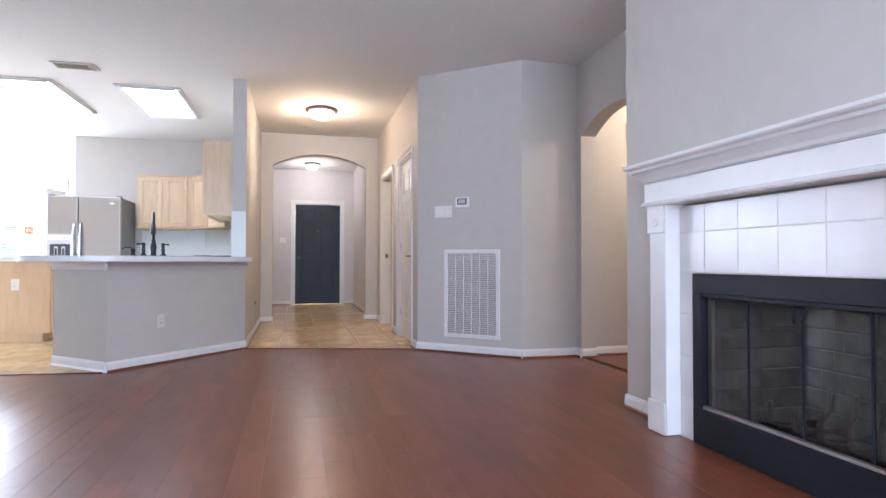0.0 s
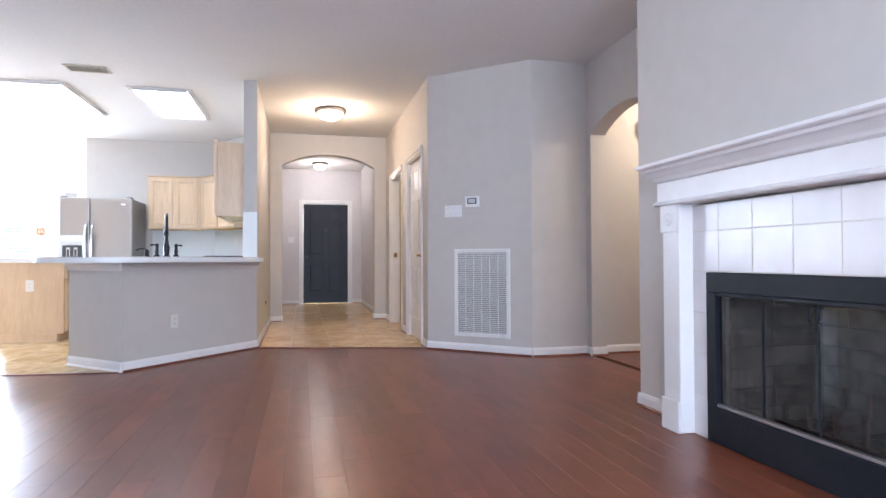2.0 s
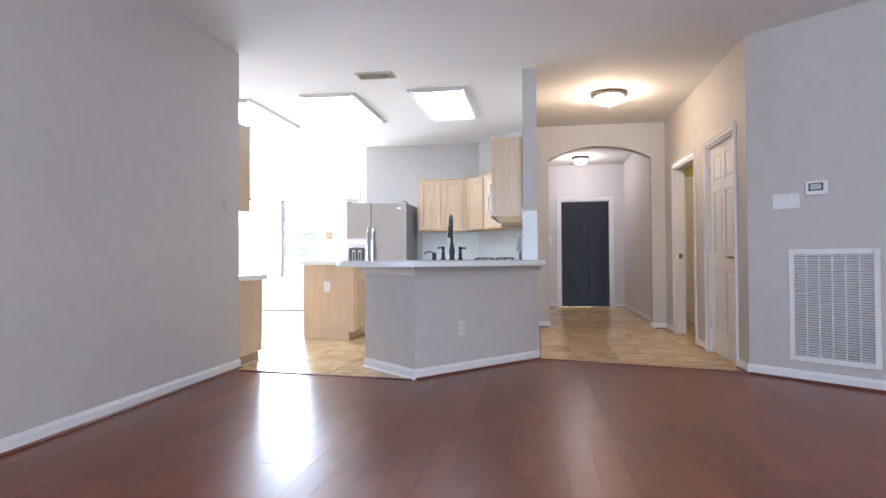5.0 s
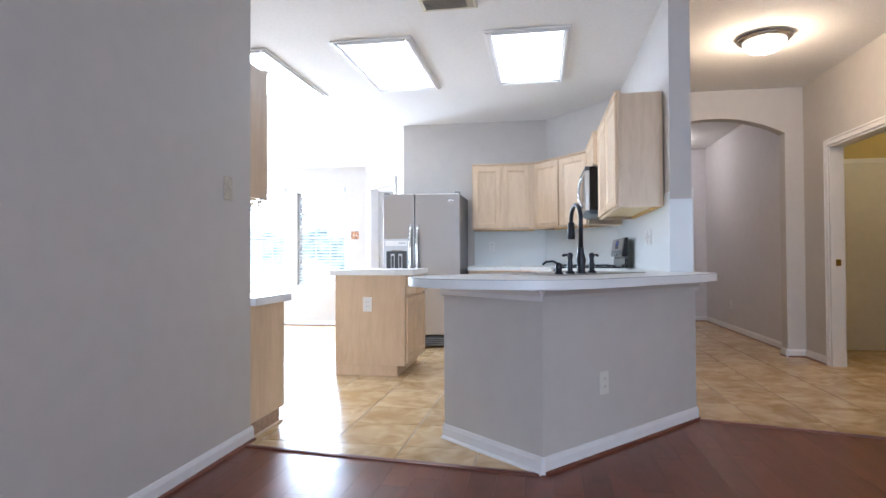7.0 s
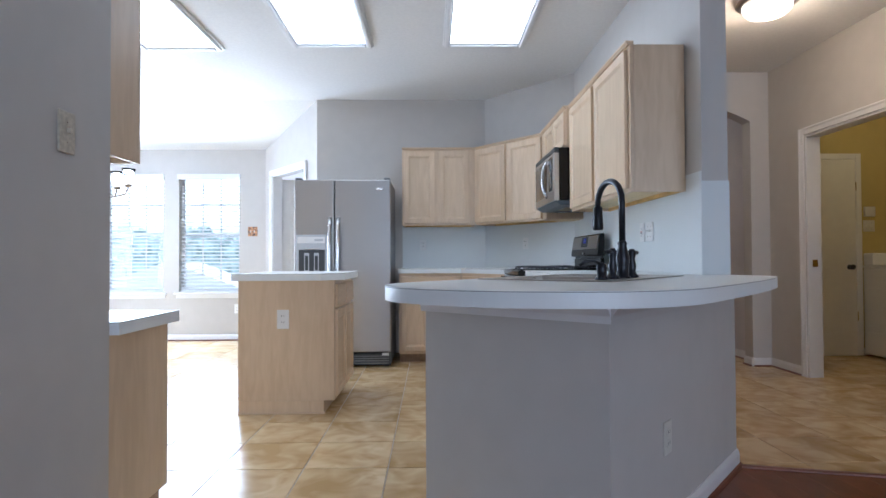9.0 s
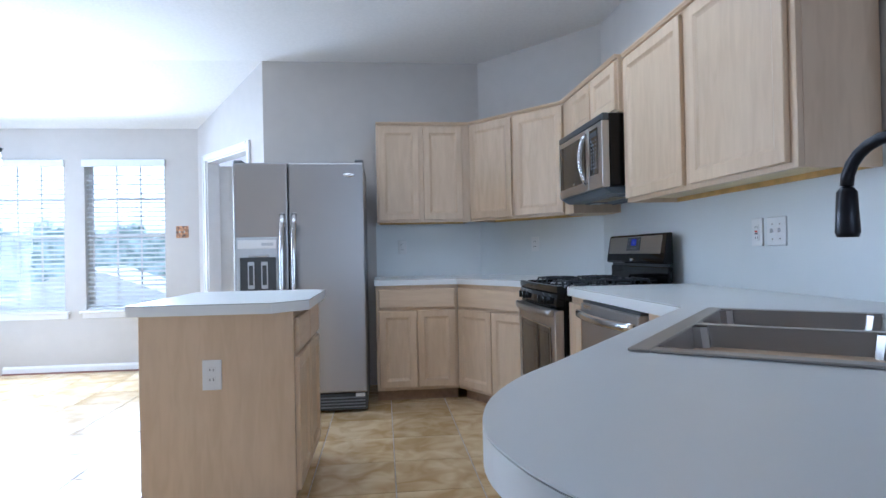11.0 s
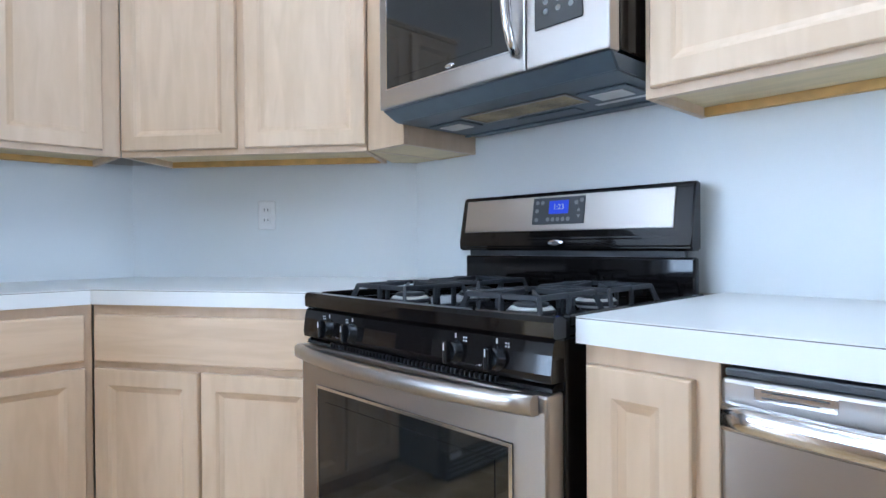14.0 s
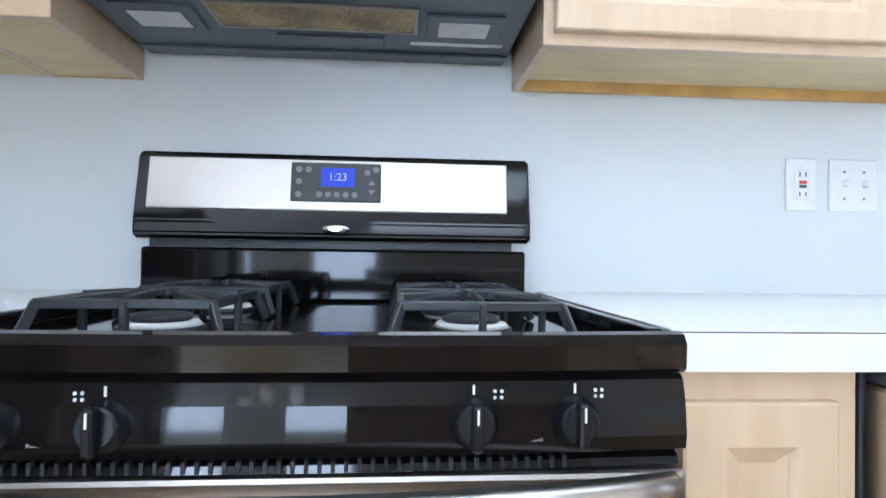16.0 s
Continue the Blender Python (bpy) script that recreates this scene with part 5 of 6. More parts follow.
def microwave():
    W = 0.762
    ob = thing("microwave_oven", pose(-1.005, 7.764, 0, 0, 0, -90), "stainless over-range microwave with a dark window and vent base", "microwave")
    Z0, Z1 = 1.440, 1.842
    pbox("body", (0.001, W - 0.001, 0.022, 0.40, Z0 + 0.012, Z1 - 0.002), ENAMEL, ob, 0.003)
    pbox("top_vent", (0.0, W, -0.018, 0.0215, Z1 - 0.040, Z1), DARKPLASTIC, ob, 0.006, "black slotted top vent")
    bm = bmesh.new()
    box(bm, 0.0, 0.545, -0.020, 0.021, Z0 + 0.004, Z1 - 0.0405, 0.005, 2)
    d = part("door", bm, STEEL_H, ob)
    pbox("window", (0.040, 0.505, -0.0225, -0.0202, Z0 + 0.060, Z1 - 0.075), BLACKGLASS, d, 0.002)
    pbox("window_mesh", (0.075, 0.445, -0.0236, -0.0227, Z0 + 0.085, Z1 - 0.100), BLACKGLASS, d, 0)
    for b in ((0.036, 0.0398, Z0 + 0.056, Z1 - 0.071), (0.0402, 0.505, Z0 + 0.056, Z0 + 0.0598)):
        pbox("window_trim", (b[0], b[1], -0.0235, -0.0203, b[2], b[3]), CHROME, d, 0)
    pts = [(0.520, -0.022 - 0.040 * math.sin(math.pi * k / 10) ** 0.6, Z0 + 0.045 + (Z1 - Z0 - 0.115) * k / 10) for k in range(11)]
    ptube("handle", pts, 0.012, CHROME, d, 12, "curved chrome handle")
    bm = bmesh.new()
    box(bm, 0.5475, W, -0.020, 0.021, Z0 + 0.004, Z1 - 0.0405, 0.005, 2)
    p = part("control_panel", bm, STEEL_H, ob)
    pad = pbox("keypad", (0.575, 0.700, -0.0222, -0.0202, Z0 + 0.085, Z1 - 0.065), BLACKGLASS, p, 0.002)
    pbox("display", (0.588, 0.688, -0.0230, -0.0224, Z1 - 0.110, Z1 - 0.080), DARKPLASTIC, pad, 0)
    for r in range(8):
        for c in range(3):
            plathe("key", [(0.0052 if r < 6 else 0.007, 0), (0.0050, 0.0005), (0.0035, 0.0005)], FRIDGE_SIDE, pad, pose(0.605 + 0.033 * c, -0.0223, Z1 - 0.130 - 0.0215 * r, 90), 10)
    badge(d, 0.30, -0.0228, Z0 + 0.070, 0.018)
    # underside: hood base with filter and lamps
    bm = bmesh.new()
    v = [bm.verts.new(q) for q in ((0.002, -0.012, Z0 + 0.003), (W - 0.002, -0.012, Z0 + 0.003), (W - 0.002, 0.40, Z0 + 0.011), (0.002, 0.40, Z0 + 0.011),
                                   (0.012, 0.035, Z0 - 0.028), (W - 0.012, 0.035, Z0 - 0.028), (W - 0.012, 0.395, Z0 - 0.028), (0.012, 0.395, Z0 - 0.028))]
    for f in ((0, 1, 2, 3), (7, 6, 5, 4), (0, 4, 5, 1), (1, 5, 6, 2), (2, 6, 7, 3), (3, 7, 4, 0)):
        bm.faces.new([v[i] for i in f])
    bmesh.ops.bevel(bm, geom=bm.edges[:], offset=0.003, segments=2, affect="EDGES")
    hb = part("hood_base", bm, BLUEGREY, ob, "slate blue sheet metal hood base")
    zb = Z0 - 0.0285
    f = pbox("filter", (0.215, 0.555, 0.120, 0.215, zb - 0.002, zb - 0.0002), MESHFILTER, hb, 0, "greasy brass-coloured mesh filter")
    for b in ((0.207, 0.2145, 0.112, 0.223), (0.5555, 0.563, 0.112, 0.223), (0.215, 0.555, 0.112, 0.1195), (0.215, 0.555, 0.2155, 0.223)):
        pbox("filter_frame", (b[0], b[1], b[2], b[3], zb - 0.004, zb - 0.0002), NICKEL, hb, 0.001)
    for u in (0.115, 0.645):
        fr = pbox("lamp_frame", (u - 0.068, u + 0.068, 0.135, 0.235, zb - 0.005, zb - 0.0002), BLUEGREY, hb, 0.002)
        pbox("lamp_lens", (u - 0.045, u + 0.045, 0.158, 0.222, zb - 0.0075, zb - 0.0052), LENS, fr, 0.001, "ribbed frosted lamp cover")
    pbox("hatch", (0.30, 0.50, 0.250, 0.300, zb - 0.004, zb - 0.0002), BLUEGREY, hb, 0.002)
    pbox("rating_label", (0.55, 0.73, 0.268, 0.285, zb - 0.0008, zb - 0.0001), LENS, hb, 0)
    pbox("rear_rail", (0.012, W - 0.012, 0.330, 0.345, zb - 0.006, zb - 0.0002), BLUEGREY, hb, 0.002)


microwave()


def dishwasher():
    W = 0.650
    ob = thing("dishwasher", pose(-1.245, 6.706, 0, 0, 0, -90), "brushed stainless dishwasher with a bowed towel-bar handle", "dishwasher")
    pbox("tub", (0.010, W - 0.010, 0.022, 0.58, 0.10, 0.872), DARKPLASTIC, ob, 0.002)
    bm = bmesh.new()
    box(bm, 0.012, W - 0.012, -0.022, 0.0215, 0.115, 0.862, 0.006, 2)
    d = part("door", bm, STEEL_H, ob)
    pbox("top_edge", (0.014, W - 0.014, -0.012, 0.0215, 0.8625, 0.874), DARKPLASTIC, ob, 0.002)
    bm = bmesh.new()
    flat_bar(bm, bow(0.022, W - 0.022, -0.040, 0.032, 0.815, 16), 0.036, 0.022)
    part("handle", bm, CHROME, d, "bowed satin handle")
    for u in (0.034, W - 0.034):
        pbox("handle_post", (u - 0.012, u + 0.012, -0.040, -0.0225, 0.800, 0.830), CHROME, d, 0.003)
    pl = pbox("name_plate", (0.055, 0.150, -0.0236, -0.0222, 0.838, 0.856), CHROME, d, 0.001)
    pbox("print", (0.064, 0.141, -0.0242, -0.0237, 0.850, 0.852), SLOT, pl, 0)
    pbox("print", (0.064, 0.130, -0.0242, -0.0237, 0.842, 0.844), SLOT, pl, 0)


dishwasher()


def refrigerator():
    W, H = 0.895, 1.764
    ob = thing("refrigerator", pose(-3.213, 8.13, 0), "stainless side-by-side refrigerator with a water dispenser", "refrigerator")
    pbox("cabinet", (0.004, W - 0.004, 0.072, 0.77, 0.03, H - 0.012), FRIDGE_SIDE, ob, 0.006)
    split = 0.372

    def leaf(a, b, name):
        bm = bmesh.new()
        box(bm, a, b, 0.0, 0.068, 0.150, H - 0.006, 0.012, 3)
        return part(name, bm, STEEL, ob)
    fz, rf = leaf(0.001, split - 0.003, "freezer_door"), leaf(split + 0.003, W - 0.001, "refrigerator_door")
    for d, u in ((fz, split - 0.040), (rf, split + 0.040)):
        bm = bmesh.new()
        pts = [(u, -0.018 - 0.040 * min(1.0, 4 * min(k, 14 - k) / 14), 0.52 + 0.88 * k / 14) for k in range(15)]
        tube(bm, pts, 0.020, 12)
        part("handle", bm, CHROME, d, "long bowed satin handle")
        for z in (0.53, 1.39):
            pbox("handle_post", (u - 0.012, u + 0.012, -0.020, -0.0005, z - 0.02, z + 0.02), PLASTIC_GREY, d, 0.004)
    disp = pbox("dispenser", (0.018, 0.300, -0.012, -0.0005, 0.84, 1.245), PLASTIC_GREY, fz, 0.008, "silver grey ice and water dispenser", seg=2)
    pbox("control_strip", (0.030, 0.288, -0.0165, -0.0125, 1.165, 1.225), WHITEPLASTIC, disp, 0.003)
    pbox("display", (0.190, 0.270, -0.0175, -0.0167, 1.185, 1.205), PLASTIC_GREY, disp, 0)
    pbox("recess", (0.045, 0.285, -0.0140, -0.0125, 0.865, 1.105), DARKPLASTIC, disp, 0.003)
    for u in (0.118, 0.208):
        pbox("paddle", (u - 0.022, u + 0.022, -0.0185, -0.0142, 0.890, 1.075), PLASTIC_GREY, disp, 0.004)
        pbox("paddle_inset", (u - 0.014, u + 0.014, -0.0195, -0.0187, 0.915, 1.050), DARKPLASTIC, disp, 0.001)
    pbox("light_bar", (0.10, 0.24, -0.020, -0.0142, 1.107, 1.120), CHROME, disp, 0.003)
    badge(rf, W - 0.105, -0.0005, H - 0.095, 0.038)
    pbox("base_grille", (0.004, W - 0.004, 0.025, 0.0715, 0.025, 0.140), DARKPLASTIC, ob, 0.004)
    for k in range(4):
        z = 0.042 + 0.022 * k
        pbox("grille_bar", (0.02, W - 0.02, 0.016, 0.0248, z, z + 0.008), FRIDGE_SIDE, ob, 0.002)
    for u in (0.004, W - 0.064):
        pbox("hinge_cover", (u, u + 0.06, 0.01, 0.11, H - 0.0055, H + 0.014), FRIDGE_SIDE, ob, 0.006)
    for u in (0.05, W - 0.05):
        pbox("roller", (u - 0.02, u + 0.02, 0.10, 0.14, 0.0, 0.0295), DARKPLASTIC, ob, 0.002)
        pbox("roller", (u - 0.02, u + 0.02, 0.68, 0.72, 0.0, 0.0295), DARKPLASTIC, ob, 0.002)
    pbox("clip", (W - 0.085, W - 0.02, 0.008, 0.0245, 0.118, 0.142), WHITEPLASTIC, ob, 0.003)


refrigerator()

# ---- ceiling fittings, windows, garden ----
def light_panel(x0, x1, y0, y1):
    ob = thing("ceiling_light", pose((x0 + x1) / 2, (y0 + y1) / 2, CEIL), "lit fluorescent ceiling panel in a white moulded frame", "ceiling light", "kitchen ceiling panels")
    a, b = (x1 - x0) / 2, (y1 - y0) / 2
    bm = bmesh.new()
    box(bm, -a, a, -b, b, -0.012, -0.004)
    part("diffuser", bm, DIFFUSER, ob, "glowing white diffuser")
    for u0, u1, v0, v1 in ((-a - 0.06, -a, -b - 0.06, b + 0.06), (a, a + 0.06, -b - 0.06, b + 0.06), (-a + 0.0005, a - 0.0005, -b - 0.06, -b), (-a + 0.0005, a - 0.0005, b, b + 0.06)):
        bm = bmesh.new()
        box(bm, u0, u1, v0, v1, -0.016, -0.001, 0.004)
        sx, sy = (u0 + u1) / 2, (v0 + v1) / 2
        if u1 - u0 < 0.1:
            box(bm, sx - 0.016, sx + 0.016, v0 + 0.012, v1 - 0.012, -0.032, -0.0165, 0.006)
        else:
            box(bm, u0, u1, sy - 0.016, sy + 0.016, -0.032, -0.0165, 0.006)
        part("frame", bm, TRIM, ob)


light_panel(-1.78, -1.24, 6.06, 7.30)
light_panel(-2.998, -2.458, 6.06, 7.32)
light_panel(-4.22, -3.68, 6.10, 7.40)

vt = thing("ceiling_vent", pose(-2.02, 5.475, CEIL), "beige louvred air vent in the ceiling", "vent")
for b in ((-0.19, 0.19, -0.10, -0.075), (-0.19, 0.19, 0.075, 0.10), (-0.19, -0.165, -0.0745, 0.0745), (0.165, 0.19, -0.0745, 0.0745)):
    pbox("frame", (*b, -0.012, -0.001), BEIGEMETAL, vt, 0.003)
pbox("backing", (-0.165, 0.165, -0.075, 0.075, -0.003, -0.001), SLOT, vt, 0)
for k in range(8):
    y = -0.062 + 0.0177 * k
    pbox("slat", (-0.1645, 0.12, -0.007, 0.007, -0.0008, 0.0008), BEIGEMETAL, vt, 0, m=pose(0, y, -0.011, 40))
for k in range(4):
    pbox("slat", (-0.0008, 0.0008, -0.074, 0.074, -0.007, 0.007), BEIGEMETAL, vt, 0, m=pose(0.128 + 0.011 * k, 0, -0.011, 0, 30))


def window(name, m, w, h, label, blind=True, sash=True):
    """A sash window with a sill, muntins and a slatted blind; the room's wall face is y = 0 and the room lies at -y."""
    ob = fixed(new(name), label, "window")
    ob.matrix_basis = m
    for b in ((0, 0.035, 0, h), (w - 0.035, w, 0, h), (0.0355, w - 0.0355, 0, 0.04), (0.0355, w - 0.0355, h - 0.035, h), (0.0355, w - 0.0355, h * 0.5 - 0.02, h * 0.5 + 0.02)):
        pbox("window_frame", (b[0], b[1], 0.085, 0.125, b[2], b[3]), TRIM, ob, 0.003)
    for z0, z1 in ((0.0405, h * 0.5 - 0.0205), (h * 0.5 + 0.0205, h - 0.0355)):
        p = pbox("pane", (0.036, w - 0.036, 0.102, 0.106, z0, z1), PANE, ob, 0)
        p.visible_shadow = False
        for k in (1, 2):
            u = 0.036 + (w - 0.072) * k / 3
            pbox("muntin", (u - 0.009, u + 0.009, 0.0945, 0.1015, z0, z1), TRIM, ob, 0.001)
        zz = (z0 + z1) / 2
        pbox("muntin", (0.036, w - 0.036, 0.0865, 0.0940, zz - 0.009, zz + 0.009), TRIM, ob, 0.001)
    pbox("window_sill", (-0.05, w + 0.05, -0.045, -0.001, -0.026, -0.001), TRIM, ob, 0.005)
    pbox("window_sill", (0.001, w - 0.001, 0.0, 0.0845, -0.0005, 0.008), TRIM, ob, 0.001)
    pbox("apron", (-0.03, w + 0.03, -0.016, -0.001, -0.075, -0.0265), TRIM, ob, 0.003)
    if blind:
        bl = thing("window_blind", m @ pose(0, 0, 0), "white horizontal slatted blind lowered and tilted open", "blind", "nook blinds")
        pbox("valance", (-0.015, w + 0.015, -0.030, -0.001, h - 0.055, h + 0.015), BLIND, bl, 0.004)
        pbox("bottom_rail", (0.012, w - 0.012, 0.012, 0.062, 0.012, 0.03), BLIND, bl, 0.004)
        me = None
        n = int((h - 0.10) / 0.046)
        for k in range(n):
            z = 0.055 + 0.046 * k
            if me is None:
                o = pbox("slat", (0.010, w - 0.010, -0.024, 0.024, -0.0012, 0.0012), BLIND, bl, 0)
                me = o.data
            else:
                o = new("slat", me)
                o.parent = bl
            o.matrix_basis = pose(0, 0.037, z, 20)
        for u in (0.10, w - 0.10):
            ptube("ladder_cord", [(u, 0.012, 0.03), (u, 0.012, h - 0.05)], 0.0012, BLIND, bl, 5)
    return ob


window("window_1", pose(-5.125, 10.12, 0.61), 0.76, 1.48, "white sash window with muntins in the nook wall")
window("window_2", pose(-6.06, 10.12, 0.61), 0.74, 1.48, "white sash window with muntins in the nook wall")
window("window_3", pose(-6.5, 7.37, 0.60, 0, 0, 90), 0.76, 1.47, "white sash window in the nook side wall", False)
window("window_6", pose(-6.5, 8.82, 0.60, 0, 0, 90), 0.76, 1.47, "white sash window in the nook side wall", False)
window("window_4", pose(2.20, -3.6, 0.60, 0, 0, 180), 2.0, 1.70, "wide white window in the living room wall", False)
window("window_5", pose(-0.20, -3.6, 0.60, 0, 0, 180), 2.0, 1.70, "wide white window in the living room wall", False)
plate("wall_outlet", pose(-4.39, 10.12, 0.40), 0.072, 0.115, WHITEPLASTIC, "white wall outlet under the nook window", "outlet")
pc = thing("light_switch", pose(-4.198, 10.12, 1.375), "decorated printed switch plate on the nook wall", "switch")
pbox("plate", (-0.06, 0.06, -0.006, -0.0005, -0.06, 0.06), PICTURE, pc, 0.002)
for u in (-0.023, 0.023):
    pbox("toggle", (u - 0.005, u + 0.005, -0.018, -0.0062, -0.012, 0.012), IVORY, pc, 0.002)

# chandelier of the nook
chd = thing("chandelier", pose(-4.92, 8.0, -0.217), "pewter chandelier with clear bell glass shades and lit bulbs", "chandelier")
ptube("stem", [(0, 0, CEIL + 0.22), (0, 0, 1.95)], 0.008, NICKEL, chd, 8)
plathe("canopy", [(0.06, CEIL + 0.239), (0.055, CEIL + 0.22), (0.012, CEIL + 0.205)][::-1], NICKEL, chd, None, 20)
plathe("hub", [(0.006, 1.76), (0.018, 1.78), (0.012, 1.80), (0.035, 1.83), (0.045, 1.86), (0.030, 1.90), (0.014, 1.93), (0.012, 1.96)], NICKEL, chd, None, 20)
for k in range(5):
    a = 2 * math.pi * k / 5 + 0.2
    c, s = math.cos(a), math.sin(a)
    arm = ptube("arm", [(0.03 * c, 0.03 * s, 1.86), (0.11 * c, 0.11 * s, 1.81), (0.20 * c, 0.20 * s, 1.83), (0.23 * c, 0.23 * s, 1.90)], 0.008, NICKEL, chd, 8)
    plathe("cup", [(0.012, 1.895), (0.035, 1.905), (0.030, 1.925), (0.012, 1.93)], NICKEL, arm, pose(0.23 * c, 0.23 * s, 0), 14)
    g = plathe("glass_shade", [(0.026, 1.925), (0.048, 1.955), (0.052, 1.99), (0.044, 2.03), (0.062, 2.065), (0.060, 2.066), (0.041, 2.03), (0.049, 1.99), (0.045, 1.956), (0.022, 1.927)], PANE, arm, pose(0.23 * c, 0.23 * s, 0), 16, "clear bell glass shade")
    g.visible_shadow = False
    plathe("bulb", [(0.012, 1.931), (0.022, 1.96), (0.024, 1.985), (0.008, 2.01)], LAMPGLASS, arm, pose(0.23 * c, 0.23 * s, 0), 12, "lit bulb")

# the doorway's door, standing open in the room behind
m, _ = wall_pose(DIAG0, DIAG1)
six_panel_door("door_open", m @ pose(0.165, 0.13, 0.01, 0, 0, 68), 0.77, 2.02, DOORWHITE, "white six-panel door standing open into the next room", 0.70, BRASS)

# garden outside the nook
bm = bmesh.new()
bmesh.ops.create_grid(bm, x_segments=4, y_segments=4, size=400)
fixed(link("ground", bm, LAWN, None, pose(0, 0, -0.30)), "mown green garden lawn", "ground")


# glowing backdrop beyond the lawn: white sky over a belt of trees, haze painted in
hz = bpy.data.materials.new("glowing_painted_haze")
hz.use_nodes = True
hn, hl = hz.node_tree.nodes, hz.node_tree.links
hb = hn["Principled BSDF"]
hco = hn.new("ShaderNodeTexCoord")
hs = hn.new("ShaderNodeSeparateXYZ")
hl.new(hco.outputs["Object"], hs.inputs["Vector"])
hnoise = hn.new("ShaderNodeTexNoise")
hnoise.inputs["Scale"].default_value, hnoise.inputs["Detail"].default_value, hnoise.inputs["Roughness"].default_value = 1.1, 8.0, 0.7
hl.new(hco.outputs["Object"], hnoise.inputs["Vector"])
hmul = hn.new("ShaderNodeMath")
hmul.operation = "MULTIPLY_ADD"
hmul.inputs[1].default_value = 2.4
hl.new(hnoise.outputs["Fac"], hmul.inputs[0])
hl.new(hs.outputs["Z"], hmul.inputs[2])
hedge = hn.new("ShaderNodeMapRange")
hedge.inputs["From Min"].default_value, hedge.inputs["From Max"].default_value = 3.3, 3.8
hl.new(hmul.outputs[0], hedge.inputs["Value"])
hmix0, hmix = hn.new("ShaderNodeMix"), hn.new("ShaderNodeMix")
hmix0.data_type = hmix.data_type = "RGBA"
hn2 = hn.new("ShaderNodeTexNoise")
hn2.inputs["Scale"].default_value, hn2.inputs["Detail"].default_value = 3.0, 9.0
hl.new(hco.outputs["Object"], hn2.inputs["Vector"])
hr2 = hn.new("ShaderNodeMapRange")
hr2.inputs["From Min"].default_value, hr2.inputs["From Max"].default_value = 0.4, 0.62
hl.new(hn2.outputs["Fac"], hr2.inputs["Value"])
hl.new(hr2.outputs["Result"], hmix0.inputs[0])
# glare and haze over the trees are put into these pale emission colours
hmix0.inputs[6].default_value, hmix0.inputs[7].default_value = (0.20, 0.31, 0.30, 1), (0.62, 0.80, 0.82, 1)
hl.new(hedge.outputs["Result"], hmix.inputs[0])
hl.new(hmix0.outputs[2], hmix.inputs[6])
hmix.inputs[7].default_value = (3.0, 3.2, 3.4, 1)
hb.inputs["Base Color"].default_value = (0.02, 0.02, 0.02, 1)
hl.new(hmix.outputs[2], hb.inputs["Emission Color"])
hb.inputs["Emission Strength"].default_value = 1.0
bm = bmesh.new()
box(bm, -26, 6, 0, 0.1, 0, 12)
fixed(link("backdrop", bm, hz, None, pose(0, 20, -0.30)), "glowing backdrop painted with hazy bright sky over a washed-out belt of trees", "backdrop")
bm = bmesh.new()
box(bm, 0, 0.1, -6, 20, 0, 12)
fixed(link("backdrop", bm, hz, None, pose(-20, 0, -0.30)), "glowing backdrop painted with hazy bright sky over a washed-out belt of trees", "backdrop")

# low shed with a pale sunlit roof
sh = thing("garden_shed", pose(-7.2, 15.0, -0.30), "low garden shed with a pale sunlit metal roof", "shed")
pbox("wall", (-1.9, 1.9, -0.6, 0.6, 0, 0.55), FENCEWOOD, sh, 0)
bm = bmesh.new()
prism(bm, [(-2.1, 0), (2.1, 0), (0.1, 0.75)], -0.75, 0.75, pose(0, 0, 0.5505, 90))
part("roof", bm, BLIND, sh)

# ---- floor pieces ----
def clipped(x0, x1, y0, y1, z0, z1, lines):
    """A piece cut by lines from p to q, keeping the side to their left."""
    bm = bmesh.new()
    box(bm, x0, x1, y0, y1, z0, z1)
    for line in lines:
        p, q = Vector((*line[0], 0)), Vector((*line[1], 0))
        n = Vector((-(q - p).y, (q - p).x, 0))
        geom = bm.verts[:] + bm.edges[:] + bm.faces[:]
        bmesh.ops.bisect_plane(bm, geom=geom, plane_co=p, plane_no=n, clear_inner=True)
        edges = [e for e in bm.edges if e.is_boundary]
        if edges:
            bmesh.ops.holes_fill(bm, edges=edges)
    return bm


KLINE = ((-3.2, 4.61), (-1.415, 4.40))
BLINE = tuple(offset_path([BAR2, BAR3], 0.06))
HLINE = ((-0.50, 5.495), (1.30, 5.04))


def side(line, x, y):
    (px, py), (qx, qy) = line
    return (qx - px) * (y - py) - (qy - py) * (x - px)


tile_floor = fixed(new("floor_tile"), "tan marbled ceramic tile floor with pale joints", "floor")
bed = bmesh.new()
for (a, b, c, d, line) in ((-6.5, -0.72, 4.4, 10.2, KLINE), (-0.7195, 1.36, 5.0, 11.6, HLINE), (1.3605, 3.3, 6.25, 8.6, HLINE), (-4.9, -2.0, 10.2005, 11.6, KLINE)):
    piece = clipped(a, b, c, d, -0.0115, 0.0012, (line, BLINE) if line is KLINE else (line,))
    me = bpy.data.meshes.new("bed")
    piece.to_mesh(me)
    piece.free()
    bed.from_mesh(me)
    bpy.data.meshes.remove(me)
part("grout_bed", bed, GROUT, tile_floor)
P = 0.405
GX, GY = -2.56, 5.92
shared = None
rest = bmesh.new()
count = 0
whole = []
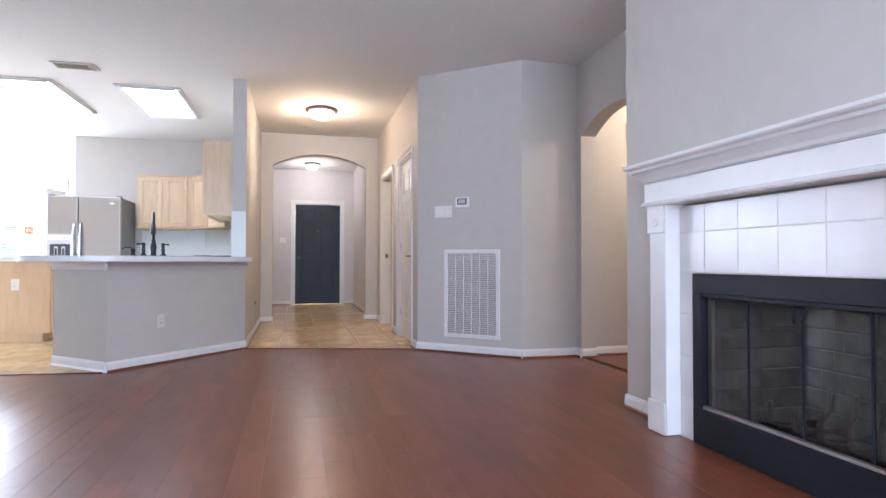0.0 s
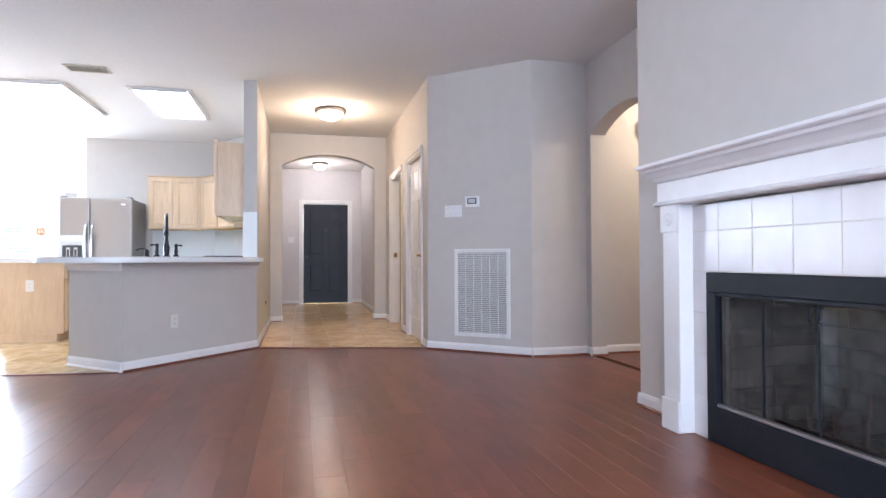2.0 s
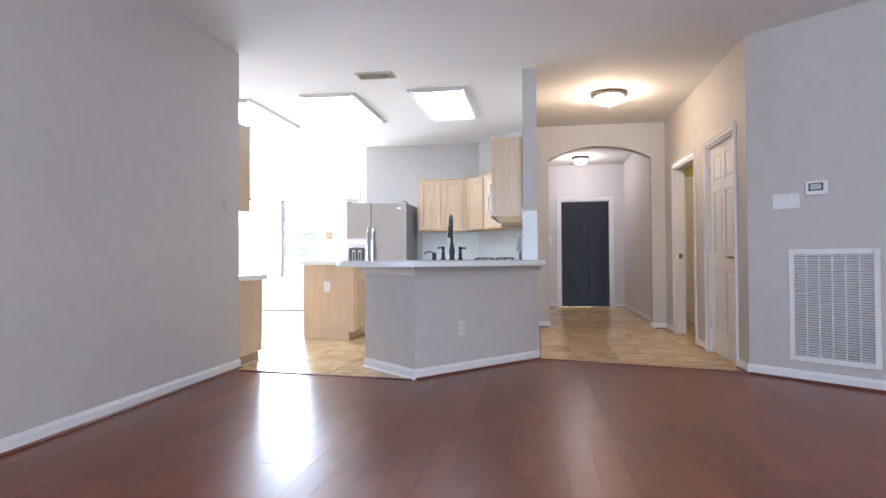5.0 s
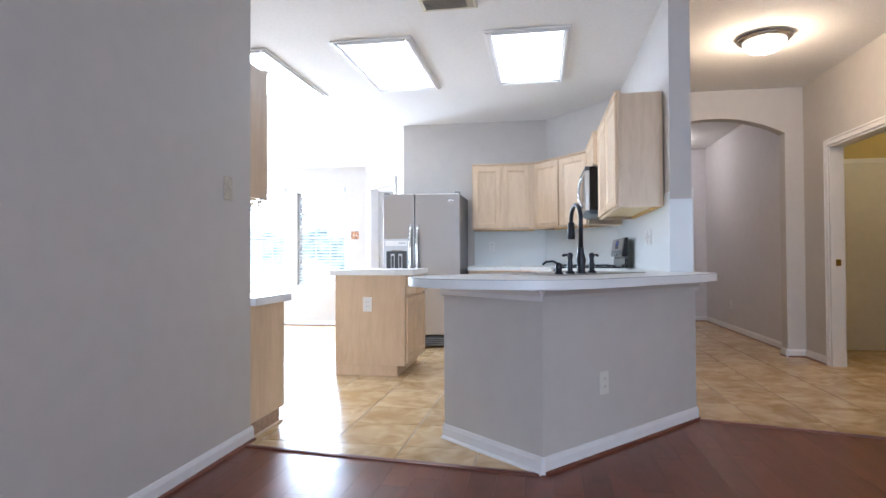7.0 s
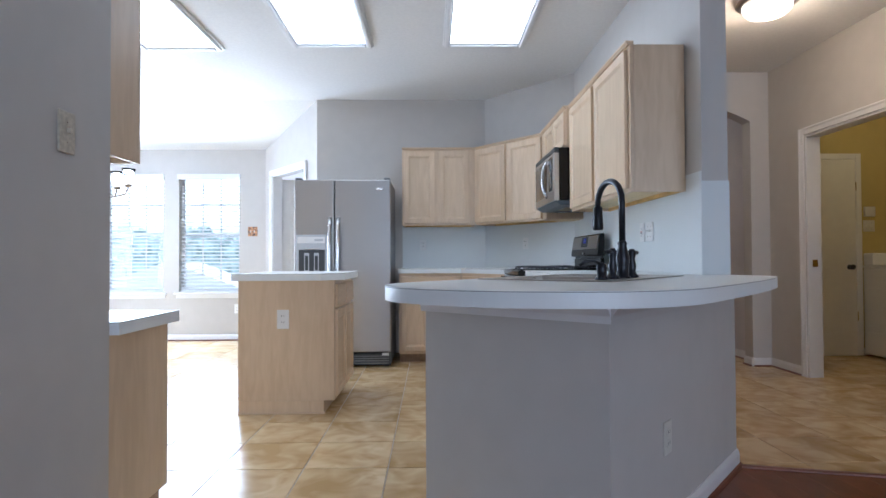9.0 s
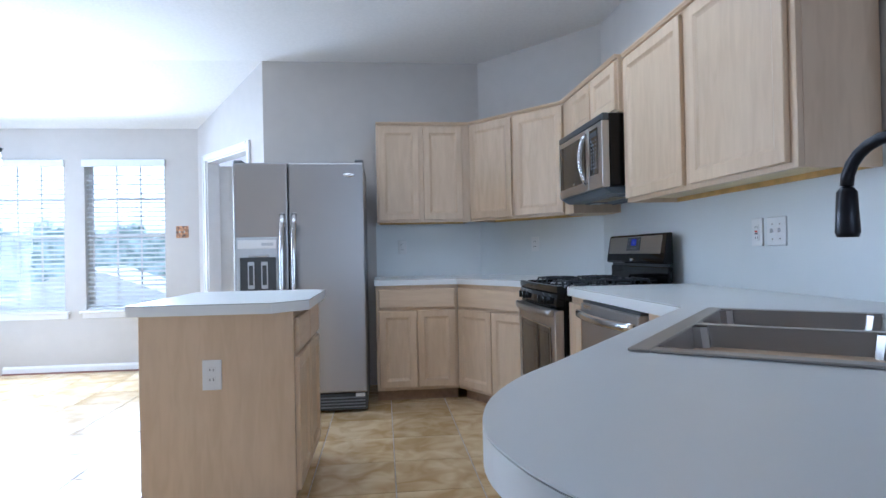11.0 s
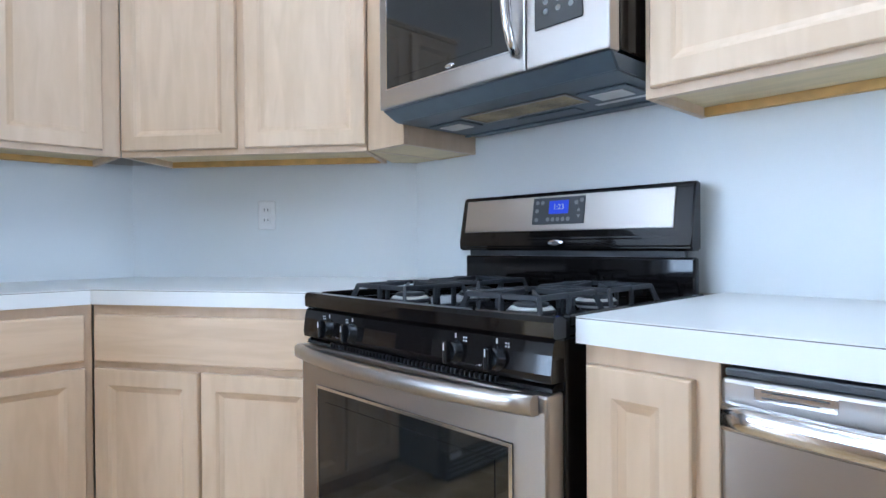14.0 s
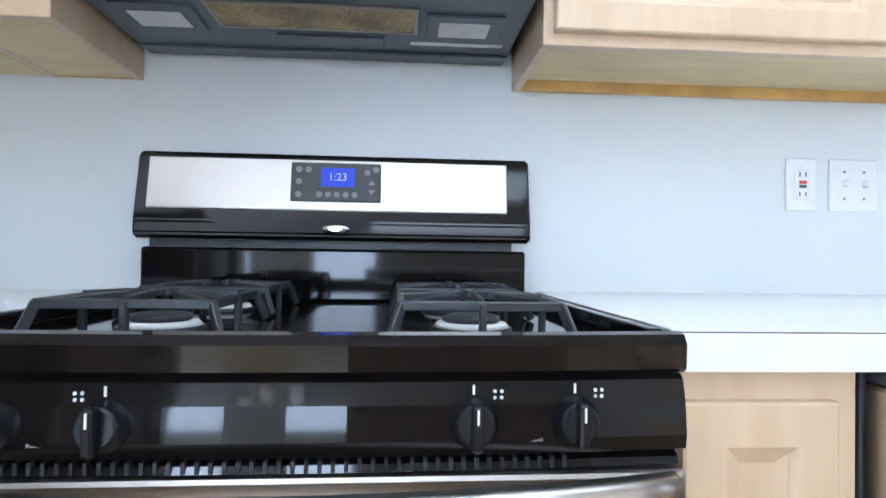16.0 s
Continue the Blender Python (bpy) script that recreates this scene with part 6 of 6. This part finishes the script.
for i in range(-10, 15):
    for j in range(-5, 15):
        x0, y0 = GX + P * i, GY + P * j
        x1, y1 = x0 + P, y0 + P
        cx, cy = (x0 + x1) / 2, (y0 + y1) / 2
        if not (-6.5 < cx < 3.3 and 4.2 < cy < 11.6) or (cx < -0.9 and cy > 10.3) or (cx > 1.45 and (cy < 6.0 or cy > 8.9)):
            continue
        if -1.4 < cx < -0.55 and cy > 9.2:
            continue
        lines = (KLINE, BLINE) if cx < -0.75 else (HLINE,)
        corners = [all(side(q, x, y) > 0 for q in lines) for x in (x0, x1) for y in (y0, y1)]
        if any(not any(side(q, x, y) > 0 for x in (x0, x1) for y in (y0, y1)) for q in lines):
            continue
        if all(corners):
            whole.append((x0, y0))
        else:
            bm = clipped(x0 + 0.003, x1 - 0.003, y0 + 0.003, y1 - 0.003, 0.0013, 0.005, lines)
            if bm.faces:
                part("tile", bm, TILE, tile_floor)
            else:
                bm.free()
whole.sort(key=lambda q: math.hypot(q[0] + 1.6, q[1] - 6.6))
for x0, y0 in whole[:285]:
    if shared is None:
        bm = bmesh.new()
        box(bm, 0.003, P - 0.003, 0.003, P - 0.003, 0.0013, 0.005, 0.0012)
        o = part("tile", bm, TILE, tile_floor)
        shared = o.data
    else:
        o = new("tile", shared)
        o.parent = tile_floor
    o.location = (x0, y0, random.uniform(-0.0002, 0.0002))
for x0, y0 in whole[285:]:
    box(rest, x0 + 0.003, x0 + P - 0.003, y0 + 0.003, y0 + P - 0.003, 0.0013, 0.005)
tagged(part("tiles_beyond", rest, TILE, tile_floor), "tan marbled floor tiles", kind="stuff")

floor_ob = bpy.data.objects["floor"]
rng = random.Random(5)
PW = 0.128
planks, far = {}, bmesh.new()
for i in range(45):
    x0 = -3.035 + PW * i
    y = -3.6 - rng.uniform(0, 0.9)
    while y < 5.7:
        ln = rng.choice((0.55, 0.75, 0.95, 1.15, 1.15, 1.25))
        y1 = y + ln
        cx = x0 + PW / 2
        hidden = (cx < -1.4 and side(KLINE, cx, y) > 0) or (-0.45 < cx < 1.3 and side(HLINE, cx, y) > 0) or (cx > 2.05 and -0.2 < y and y1 < 2.5) or (cx > 2.66)
        if y1 > -3.6 and not hidden:
            if y1 > 0.0:
                key = ln
                if key not in planks:
                    bm = bmesh.new()
                    box(bm, 0.0002, PW - 0.0002, 0.0003, ln - 0.0003, -0.0115, 0.0, 0.0005)
                    planks[key] = part("plank", bm, WOOD, floor_ob).data
                    o = bpy.data.objects[[q.name for q in floor_ob.children if q.data == planks[key]][0]]
                else:
                    o = new("plank", planks[key])
                    o.parent = floor_ob
                o.location = (x0, y, rng.uniform(-0.0003, 0.0))
            else:
                box(far, x0 + 0.0006, x0 + PW - 0.0006, y + 0.0008, y1 - 0.0008, -0.0115, 0.0)
        y = y1
for i in range(12):
    for k in range(2):
        box(far, 2.67 + 1.17 * k, 2.67 + 1.17 * k + 1.165, 2.77 + PW * i, 2.77 + PW * (i + 1) - 0.001, -0.0115, 0.0)
tagged(part("planks_behind", far, WOOD, floor_ob), "cherry wood floor planks", kind="stuff")

for name, (p, q) in (("trim_threshold", ((-3.03, 4.588), (-1.43, 4.40))), ("trim_threshold", ((-0.475, 5.49), (1.21, 5.062)))):
    m, ln = wall_pose(p, q)
    bm = bmesh.new()
    sweep(bm, [(-0.022, 0.0005), (-0.020, 0.006), (-0.008, 0.010), (0.008, 0.010), (0.016, 0.0065), (0.018, 0.0005)], ln)
    fixed(link(name, bm, SHOE, None, m), "dark cherry threshold strip between wood and tile", "trim")
